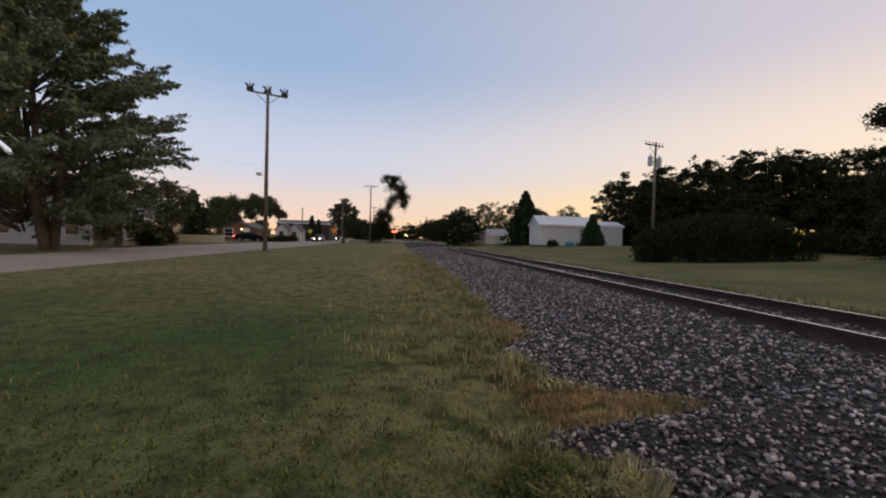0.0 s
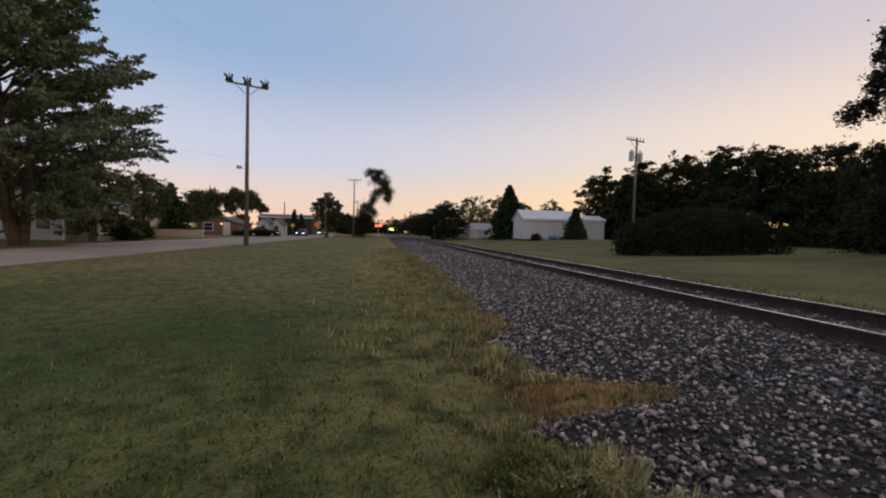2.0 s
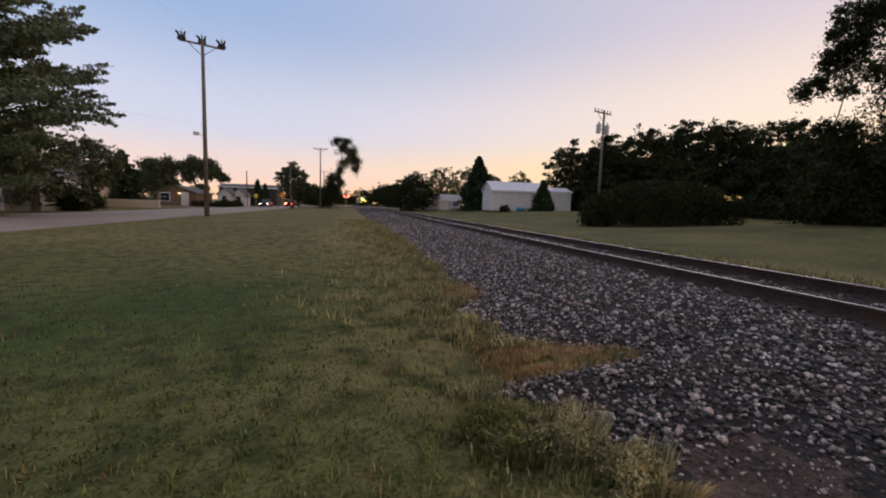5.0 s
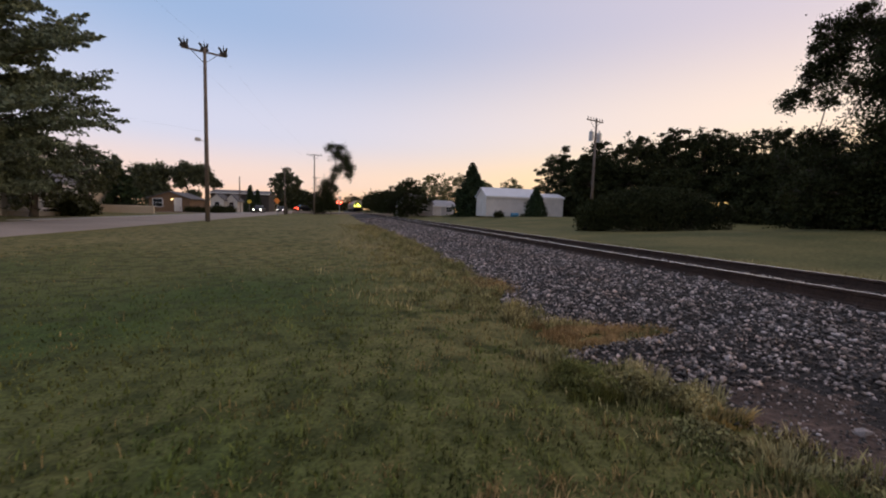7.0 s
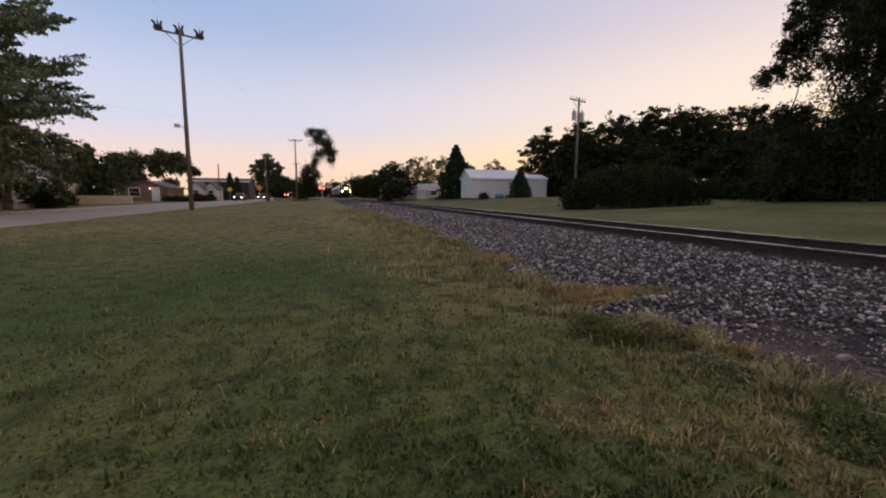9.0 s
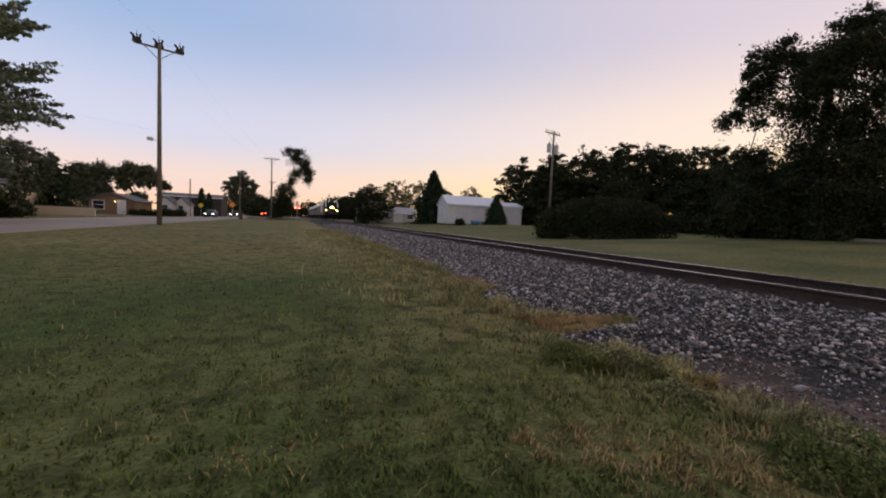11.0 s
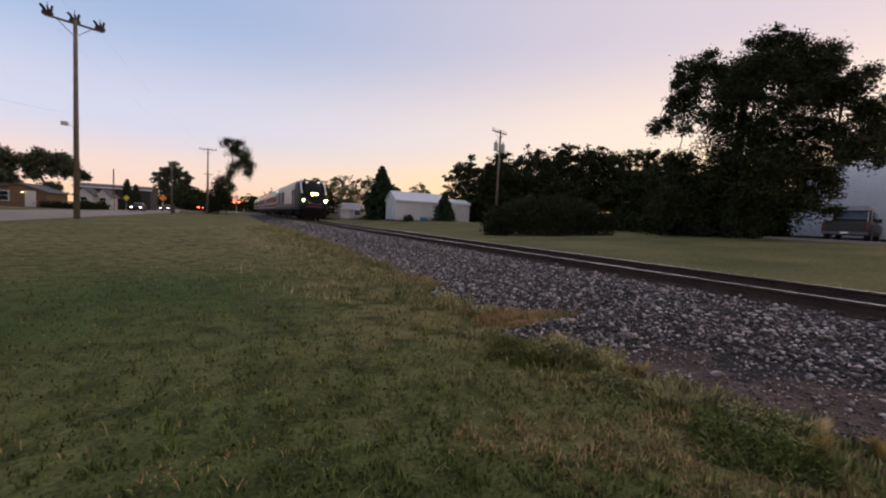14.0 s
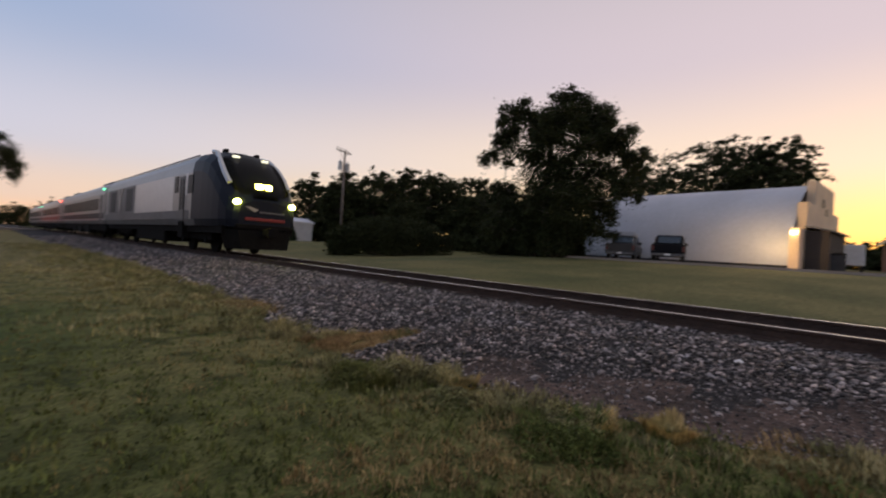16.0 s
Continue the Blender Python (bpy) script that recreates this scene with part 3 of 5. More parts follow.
def blades(name, xs, ys, length, width, material, label, seed=3, lean=0.5, tall=None):
    """Grass blades, each two narrow faces bent over."""
    rng = np.random.default_rng(seed)
    n = len(xs)
    z = ground_z(xs, ys) - 0.01
    a = rng.uniform(0, math.tau, n)
    L = length * rng.uniform(0.5, 1.35, n) * (1 if tall is None else tall)
    w = width * rng.uniform(0.7, 1.3, n)
    dx, dy = np.cos(a), np.sin(a)
    k = rng.uniform(0.1, 1.0, n) * lean
    base = np.stack([xs, ys, z], -1)
    side = np.stack([-dy * w, dx * w, np.zeros(n)], -1)
    out = np.stack([dx * k * L, dy * k * L, np.zeros(n)], -1)
    up = np.stack([np.zeros(n), np.zeros(n), L * np.sqrt(np.maximum(1 - (k * .8) ** 2, .15))], -1)
    v = np.stack([base - side, base + side, base + side * .8 + out * .35 + up * .6, base - side * .8 + out * .35 + up * .6, base + out + up], 1).reshape(-1, 3)
    i = np.arange(n)[:, None] * 5
    f = np.concatenate([i + np.array([[0, 1, 2]]), i + np.array([[0, 2, 3]]), i + np.array([[3, 2, 4]])])
    return tagged(raw(name, v, f, material, label=label), category="grass", kind="stuff")


def lawn():
    rng = np.random.default_rng(11)
    # density falls off with distance from the camera; blades behind its view are cut
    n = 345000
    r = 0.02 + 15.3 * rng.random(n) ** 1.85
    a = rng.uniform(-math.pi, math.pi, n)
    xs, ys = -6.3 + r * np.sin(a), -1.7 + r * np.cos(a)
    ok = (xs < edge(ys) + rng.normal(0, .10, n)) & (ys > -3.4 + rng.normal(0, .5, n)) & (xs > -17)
    xs, ys = xs[ok], ys[ok]
    clump = field(xs, ys, 0.22, 3) + 0.7 * field(xs, ys, 0.09, 4)
    near = np.clip((xs + 6.2) / 2.2, 0, 1)
    patch = field(xs, ys, 1.1, 5) + 0.7 * field(xs, ys, 0.35, 6) + rng.normal(0, .45, len(xs))
    band = step(3.5, 9.5, ys)
    dry = patch * 1.15 + near * 1.25 + band * .9 - .95 * step(-6.2, -7.4, xs) * (1 - band) > 0.8
    tall = np.clip((0.85 + 0.50 * near) * (1 + 0.40 * clump), .25, 2.2)
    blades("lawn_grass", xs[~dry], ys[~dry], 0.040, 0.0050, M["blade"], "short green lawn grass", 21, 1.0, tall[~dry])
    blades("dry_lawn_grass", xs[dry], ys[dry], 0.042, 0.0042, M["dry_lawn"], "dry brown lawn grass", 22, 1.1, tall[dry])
    # a few long stems among the mown grass
    n = 800
    xs, ys = rng.uniform(-9, -4.4, n), rng.uniform(-1.6, 4, n)
    ok = (xs < edge(ys) - .05) & (field(xs, ys, .8, 8) > -.1)
    blades("stray_grass_stems", xs[ok], ys[ok], 0.075, 0.0024, M["dry_lawn"], "thin pale stems among the lawn grass", 29, 1.0)
    # long grass along the edge of the ballast
    n = 52000
    ys = -4 + 34 * rng.random(n) ** 1.2
    xs = edge(ys) + rng.normal(-.22, .26, n) * (0.7 + 0.035 * np.maximum(ys, 0))
    cl = field(xs, ys, .55, 9) + .6 * field(xs, ys, .2, 10) + rng.normal(0, .25, n)
    g = (cl > 0.0) & (xs < edge(ys) + .12)
    blades("verge_grass", xs[g], ys[g], 0.075, 0.0045, M["weed"], "long weedy grass along the edge of the ballast", 23, 0.95, np.clip(0.5 + cl[g] * .55, .4, 1.9) * (1 + .05 * np.clip(ys[g], 0, 20)))
    # pale dry clumps, spread wider to stand for headlight glow on the verge
    n = 62000
    ys = 2.0 + 29 * rng.random(n) ** 1.1
    xs = edge(ys) - .05 - np.abs(rng.normal(0, 1.05, n)) * step(0.6, 5.0, ys)
    cl = field(xs, ys, .75, 12) + .8 * field(xs, ys, .32, 13) + rng.normal(0, .25, n)
    g = cl > 0.40
    blades("dry_verge_grass", xs[g], ys[g], 0.115, 0.0058, M["pale_verge"], "yellowed long grass along the lawn's edge", 27, 0.95, np.clip(.5 + cl[g] * .4, .4, 1.6))
    # tongue of dry orange grass
    n = 15000
    k = rng.random(n) ** .8
    xs = -3.35 - 1.35 * k + rng.normal(0, .04, n)
    ys = 1.72 + .12 * k + rng.normal(0, 1, n) * (.07 + .20 * k)
    keep = (xs < edge(ys) + .22) & (field(xs, ys, .3, 14) > -.9)
    blades("dry_grass_patch", xs[keep], ys[keep], 0.055, 0.0035, M["straw"], "patch of dead orange grass at the ballast edge", 24, 0.9)
    n = 2200
    ys = 4.5 + rng.normal(0, .35, n)
    xs = edge(ys) + rng.normal(-.1, .14, n)
    blades("dry_grass_patch", xs, ys, 0.08, 0.004, M["straw"], "patch of dead straw grass at the ballast edge", 25, 0.8)
    # far verge beyond the rails
    n = 16000
    ys = rng.uniform(-6, 34, n)
    xs = 3.1 + np.abs(rng.normal(0, .5, n))
    blades("far_verge_grass", xs, ys, 0.16, 0.007, M["weed"], "pale long grass beyond the rails", 26, 0.7)


def tuft(x, y, r, h, n, material, label, seed):
    rng = np.random.default_rng(seed)
    a, k = rng.uniform(0, math.tau, n), np.sqrt(rng.random(n))
    lump = 0.6 + 0.5 * np.sin(a * 3 + seed) * k
    return tagged(blades("grass_tuft", x + np.cos(a) * r * k * (1 + .3 * np.sin(a * 5 + seed)), y + np.sin(a) * r * k, h, 0.0034, material, label, seed, 0.95, lump + .35), category="grass", group="tufts at the ballast edge", kind="stuff")


def weeds(x, y, r, h, n, material, label, seed):
    """A leafy clump: thin stems with small leaves along them."""
    rng = np.random.default_rng(seed)
    a, k = rng.uniform(0, math.tau, n), np.sqrt(rng.random(n))
    bx, by = x + np.cos(a) * r * k * (1 + .35 * np.sin(a * 3 + seed)), y + np.sin(a) * r * k * (1 + .3 * np.sin(a * 4 + seed))
    tall = np.clip(1.15 - .75 * k ** 2 + .35 * field(bx, by, r, seed), .3, 1.6)
    ob = blades("weed_clump", bx, by, h, 0.0028, material, label, seed, 0.75, tall)
    m = 7
    u = rng.uniform(.15, 1.0, (n, m))
    c = np.stack([bx[:, None] + rng.normal(0, .018, (n, m)), by[:, None] + rng.normal(0, .018, (n, m)), (ground_z(bx, by) + 0 * bx)[:, None] + u * h * tall[:, None] * .95], -1).reshape(-1, 3)
    v, f = cards(rng, c, 0.0085, 1.5)
    raw("foliage", v, f, material, ob)
    return tagged(ob, category="weeds", group="tufts at the ballast edge", kind="stuff")


# ---- ballast ----
def stone_shape(rng):
    """A broken, flat-faced stone: the hull of a few scattered corners."""
    bm = bmesh.new()
    for i in range(7):
        g, w = 2.399963 * i + rng.uniform(-.6, .6), 1 - 2 * (i + .5) / 7
        q = math.sqrt(1 - w * w) * rng.uniform(.75, 1.35)
        bm.verts.new((q * math.cos(g), q * math.sin(g), w * .9 * rng.uniform(.75, 1.2)))
    bmesh.ops.convex_hull(bm, input=bm.verts[:])
    for v in [v for v in bm.verts if not v.link_faces]:
        bm.verts.remove(v)
    bm.verts.index_update()
    return bm


def stones():
    rng = np.random.default_rng(5)
    shapes = []
    for k in range(8):
        b = stone_shape(rng)
        b.verts.ensure_lookup_table()
        shapes.append((np.array([v.co for v in b.verts]), np.array([[w.index for w in f.verts] for f in b.faces])))
        b.free()
    n = 121000
    # stones lie where the camera looks, with a sparse scatter behind it
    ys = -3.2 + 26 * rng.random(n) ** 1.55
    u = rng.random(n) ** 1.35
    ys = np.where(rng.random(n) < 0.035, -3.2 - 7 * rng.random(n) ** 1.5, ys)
    far = rng.random(n) < 0.16
    ys = np.where(far, 18 + 34 * rng.random(n) ** 1.4, ys)
    lo = edge(ys) - 0.05
    xs = lo + (2.2 - lo) * u
    # few stones in the cinders by the edge
    thin = (ys < 0.35 * rng.random(n) + .1) & (xs < lo + 0.25 + 0.7 * rng.random(n)) & (rng.random(n) < 0.5)
    tie_gap = (np.abs(xs) < 1.1) & ((np.abs((ys % 0.5) - 0.25) > 0.13))
    ok = ~thin & ~tie_gap & (np.abs(np.abs(xs) - .755) > .09)
    xs, ys = xs[ok], ys[ok]
    n = len(xs)
    s = np.clip(rng.lognormal(math.log(0.0165), 0.30, n), 0.008, 0.034) * (0.9 + 0.018 * np.maximum(ys, 0))
    inner = np.abs(xs) < 1.4
    z = np.where(inner, -0.175, ground_z(xs, ys)) + s * rng.uniform(-0.3, 1.4, n)
    ang = rng.uniform(0, math.tau, n)
    tilt = rng.normal(0, .8, n)
    fine = (ys < 0.35) & (xs < edge(ys) + 1.0)
    s = np.where(fine, s * rng.uniform(.35, .7, n), s)
    V, F, at = [], [], 0
    for k, (sv, sf) in enumerate(shapes):
        m = np.arange(n) % 8 == k
        c, sn, ct, st = np.cos(ang[m]), np.sin(ang[m]), np.cos(tilt[m]), np.sin(tilt[m])
        p = sv[None] * (s[m][:, None, None] * np.array([1.25, 0.9, 0.9]))
        x1, y1, z1 = p[..., 0], p[..., 1] * ct[:, None] - p[..., 2] * st[:, None], p[..., 1] * st[:, None] + p[..., 2] * ct[:, None]
        v = np.stack([x1 * c[:, None] - y1 * sn[:, None] + xs[m][:, None], x1 * sn[:, None] + y1 * c[:, None] + ys[m][:, None], z1 + z[m][:, None]], -1)
        f = sf[None] + (at + np.arange(m.sum())[:, None, None] * len(sv))
        at += v.shape[0] * len(sv)
        V.append(v.reshape(-1, 3))
        F.append(f.reshape(-1, 3))
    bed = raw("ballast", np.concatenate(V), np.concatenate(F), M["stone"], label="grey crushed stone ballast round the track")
    tagged(bed, category="ballast", kind="stuff")
    # paler stones that stand out one by one
    heap = empty("loose_ballast", 0, 0, 0, label="larger pale stones lying loose on the ballast", category="stones", kind="structure")
    meshes = []
    for k in range(6):
        o = part("stone", stone_shape(rng), M["stone_light"], heap)
        meshes.append(o)
    for i in range(300):
        o = meshes[i] if i < 6 else meshes[i % 6].copy()
        if i >= 6:
            scene.collection.objects.link(o)
        y = -3 + 9.5 * rng.random() ** 1.3
        e = float(edge(y))
        x = e + 0.3 + (-1.5 - e) * rng.random()
        r = float(np.clip(rng.lognormal(math.log(.022), .28), .014, .036))
        o.location = (x, y, z_at(x, y) + r * .45)
        o.rotation_euler = (rng.normal(0, .3), rng.normal(0, .3), rng.uniform(0, 6))
        o.scale = (r * 1.25, r, r * .8)
    w = part("white_stone", stone_shape(rng), M["trim"], heap, "single white stone")
    w.location, w.scale = (-2.37, -1.46, z_at(-2.37, -1.46) + .03), (.055, .04, .03)


# ---- poles ----
def utility_pole(x, y, h, label, arm=2.4, turn=0, cans=0, bells=6, lamp=False, r=0.15, wide_v=False):
    p = empty("utility_pole", x, y, z_at(x, y) - .05, turn, label=label, category="utility pole", group="poles along the street")
    part("post", tubed((0, 0, 0), (0, 0, h + .15), r, r * .62, 12), M["pole"], p, smooth=True)
    if arm:
        part("crossarm", box(bmesh.new(), -arm / 2, arm / 2, .10, .20, h - .14, h - .02, .01), M["pole"], p)
        for s in (-1, 1):
            b = tubed((s * .05, .15, h - .85), (s * arm * .3, .15, h - .12), .022, .022, 6)
            part("brace", b, M["dark_metal"], p)
        for i in range(bells):
            u = -arm / 2 + .12 + (arm - .24) * i / max(bells - 1, 1)
            b = tubed((u, .15, h - .02), (u, .15, h + .14), .018, .018, 6)
            tube(b, (u, .15, h + .10), (u, .15, h + .24), .055, .04, 8)
            part("insulator", b, M["porcelain"], p)
    if wide_v:
        for u in (-arm / 2 + .18, 0, arm / 2 - .18):
            b = tubed((u + .12, .15, h - .05), (u - .36, .05, h + .46), .095, .07, 7)
            tube(b, (u + .1, .15, h - .05), (u + .22, .15, h + .55), .085, .065, 7)
            tube(b, (u - .1, .3, h), (u - .18, .35, h + .5), .07, .055, 7)
            tube(b, (u + .05, .0, h + .1), (u - .06, -.1, h + .42), .06, .05, 7)
            box(b, u - .26, u + .26, .04, .28, h - .04, h + .14)
            tube(b, (u, .15, h + .1), (u, .15, h + .72), .022, .014, 6)
            part("fuse_cutout", b, M["dark_metal"], p)
    for s in ((-1, 1)[:cans] if cans else ()):
        b = tubed((s * .62, .05, h - 2.15), (s * .62, .05, h - 1.3), .24, .24, 14)
        tube(b, (s * .62, .05, h - 1.3), (s * .62, .05, h - 1.22), .25, .16, 14)
        tube(b, (s * .55, .05, h - 1.25), (s * .55, .05, h - .98), .035, .03, 6)
        tube(b, (s * .70, .05, h - 1.25), (s * .70, .05, h - .98), .035, .03, 6)
        box(b, min(0, s * .45), max(0, s * .45), 0, .1, h - 1.8, h - 1.65)
        part("transformer", b, M["metal"], p, "grey cylindrical transformer")
    if lamp:
        b = tubed((0, 0, h * .47), (-.4, 0, h * .485), .022, .022, 6)
        box(b, -.74, -.38, -.08, .08, h * .475, h * .495, bevel=.02)
        part("street_lamp", b, M["metal"], p)
    return p


def cable(a, b, sag, r=0.0025, name="overhead_cable"):
    bm = bmesh.new()
    a, b = Vector(a), Vector(b)
    last = a
    for i in range(1, 15):
        k = i / 14
        q = a.lerp(b, k) - Vector((0, 0, sag * 4 * k * (1 - k)))
        tube(bm, last, q, r, r, 4, False)
        last = q
    return tagged(part(name, bm, M["dark_metal"], label="thin dark overhead wire strung from a pole"), category="cable", group="overhead wires")


# ---- buildings ----
def gable_house(name, x, y, w, d, eave, ridge, label, wall, roof, rz=0, axis="x", windows=(), doors=(), over=0.3, category="house", z=None):
    """axis: the way the ridge runs. Windows and doors: (side, u, z0, width, height), side among s n e w."""
    h = empty(name, x, y, (z_at(x, y) if z is None else z) - .05, rz, label=label, category=category)
    bm = boxed(-w / 2, w / 2, -d / 2, d / 2, 0, eave)
    if axis == "x":
        prism(bm, [(-d / 2, eave), (d / 2, eave), (0, ridge)], "x", -w / 2, w / 2)
    else:
        prism(bm, [(-w / 2, eave), (w / 2, eave), (0, ridge)], "y", -d / 2, d / 2)
    part("wall", bm, wall, h)
    t = 0.12
    half, span = (d / 2, w / 2) if axis == "x" else (w / 2, d / 2)
    k = (ridge - eave) / half
    for s in (-1, 1):
        o = [(s * (half + over), eave - k * over + .01), (0, ridge + .01), (0, ridge + .01 + t), (s * (half + over), eave - k * over + .01 + t)]
        part("roof", prismed(o, axis, -span - over, span + over), roof, h)
    for side in (-1, 1):
        if axis == "x":
            b = boxed(-w / 2 - over, w / 2 + over, side * (d / 2 + over) - .03, side * (d / 2 + over) + .03, eave - k * over - .12, eave - k * over + .10)
            part("fascia", b, M["trim"], h)

    def opening(side, u, z0, ww, hh, kind):
        def slab(inset, a, b, za, zb):
            n0, n1 = {"s": (-d / 2 - inset, -d / 2 + .02), "n": (d / 2 - .02, d / 2 + inset), "w": (-w / 2 - inset, -w / 2 + .02), "e": (w / 2 - .02, w / 2 + inset)}[side]
            return (a, b, n0, n1, za, zb) if side in "sn" else (n0, n1, a, b, za, zb)
        f = part(kind, boxed(*slab(.05, u - ww / 2 - .08, u + ww / 2 + .08, z0 - .08 * (kind == "window"), z0 + hh + .08)), M["trim"], h)
        part("pane" if kind == "window" else "leaf", boxed(*slab(.06, u - ww / 2, u + ww / 2, z0, z0 + hh)), M["pane"] if kind == "window" else M["white_side"], f)
        if kind == "window":
            part("sash_bar", boxed(*slab(.07, u - ww / 2, u + ww / 2, z0 + hh / 2 - .02, z0 + hh / 2 + .02)), M["trim"], f)
    for o in windows:
        opening(*o, "window")
    for o in doors:
        opening(*o, "door")
    return h


def quonset(x, y, length, radius, rz, z):
    """The long half-round metal hall; its near corner stands at x, y."""
    h = empty("metal_hall", x, y, z - .3, rz, label="long half-round hall of silver-white sheet metal", category="building")
    # local: the near base line runs along +y from the corner, the width along +x
    bm = bmesh.new()
    n = 28
    prof = []
    for i in range(n + 1):
        a = math.pi * i / n
        prof.append((radius - radius * math.cos(a), 0.35 + radius * 0.93 * math.sin(a) ** 0.9))
    ribs = int(length / 0.6)
    for i in range(ribs):
        y0, y1 = length * i / ribs, length * (i + 1) / ribs
        rows = []
        for yy, g in ((y0, 0), (y0 + .06, .005), (y1 - .06, .005), (y1, 0)):
            rows.append([bm.verts.new((radius + (u - radius) * (1 + g / radius), yy, v * (1 + g / radius))) for u, v in prof])
        for a, b in zip(rows, rows[1:]):
            for j in range(n):
                bm.faces.new((a[j], b[j], b[j + 1], a[j + 1]))
    bmesh.ops.remove_doubles(bm, verts=bm.verts[:], dist=0.001)
    bmesh.ops.recalc_face_normals(bm, faces=bm.faces[:])
    part("vault", bm, M["hut"], h, "ribbed silver-white sheet vault", smooth=True)
    part("base", boxed(-.06, .10, 0, length, 0, .62), M["dark_metal"], h, "dark base strip")
    part("back_wall", prismed(prof + [(2 * radius, 0), (0, 0)], "y", length - .1, length - .02), M["hut"], h)
    # stepped tan front wall that stands above the vault
    o = [(-.5, 0), (2 * radius + .5, 0), (2 * radius + .5, 3.0), (2 * radius - 1.2, 3.0), (2 * radius - 1.2, 4.8), (radius + 3.2, 4.8), (radius + 3.2, 6.5), (radius - 3.2, 6.5), (radius - 3.2, 4.8), (1.2, 4.8), (1.2, 3.0), (-.5, 3.0)]
    part("front_wall", prismed(o, "y", -.5, 0), M["stucco"], h, "stepped tan front wall")
    part("front_door", boxed(radius - 1.8, radius + 1.8, -.56, -.45, .3, 3.4), M["dark_metal"], h)
    # roofed dark block, added to stand for the shaded entry
    lean_to = part("lean_to", boxed(.9, 6.2, -1.7, -.51, 0, 2.9), M["shaded_wall"], h, "dark block added for the shaded entry of the hall front")
    part("lean_to_roof", prismed([(-1.95, 2.82), (-.5, 3.15), (-.5, 3.25), (-1.95, 2.92)], "x", .7, 6.4), M["shingle"], lean_to)
    for u in (11.2,):
        w = part("window", boxed(u - .6, u + .6, -.56, -.45, 1.3, 2.5), M["trim"], h)
        part("pane", boxed(u - .52, u + .52, -.58, -.5, 1.38, 2.42), M["pane"], w)
    part("gable_vent", boxed(radius - .9, radius - .4, -.54, -.48, 4.9, 5.5), M["dark_metal"], h)
    part("gable_vent", boxed(radius + .3, radius + .8, -.54, -.48, 4.4, 4.9), M["dark_metal"], h)
    part("wall_lamp", box(boxed(-.72, -.5, -.4, -.1, 2.62, 2.8, bevel=.02), -.68, -.54, -.36, -.14, 2.56, 2.62), M["bulb"], h, "glowing warm wall lamp")
    return h


# ---- vehicles ----
def wheel(parent, x, y, r, w, name="wheel"):
    wv = part(name, tubed((x - w / 2, y, r), (x + w / 2, y, r), r, r, 20), M["tyre"], parent)
    part("rim", tubed((x - w / 2 - .01, y, r), (x + w / 2 + .01, y, r), r * .6, r * .6, 14), M["rim"], wv)


def loft(rows, cap=True):
    bm = bmesh.new()
    rings = [[bm.verts.new(p) for p in r] for r in rows]
    n = len(rings[0])
    for a, b in zip(rings, rings[1:]):
        for j in range(n):
            bm.faces.new((a[j], a[(j + 1) % n], b[(j + 1) % n], b[j]))
    if cap:
        bm.faces.new(rings[0][::-1])
        bm.faces.new(rings[-1])
    bmesh.ops.recalc_face_normals(bm, faces=bm.faces[:])
    return bm


def vehicle_ring(y, hw, z0, z1, tuck=.08):
    return [(-hw + tuck, y, z0), (hw - tuck, y, z0), (hw, y, z0 + .22), (hw, y, z1 - .12), (hw - tuck, y, z1), (-hw + tuck, y, z1), (-hw, y, z1 - .12), (-hw, y, z0 + .22)]


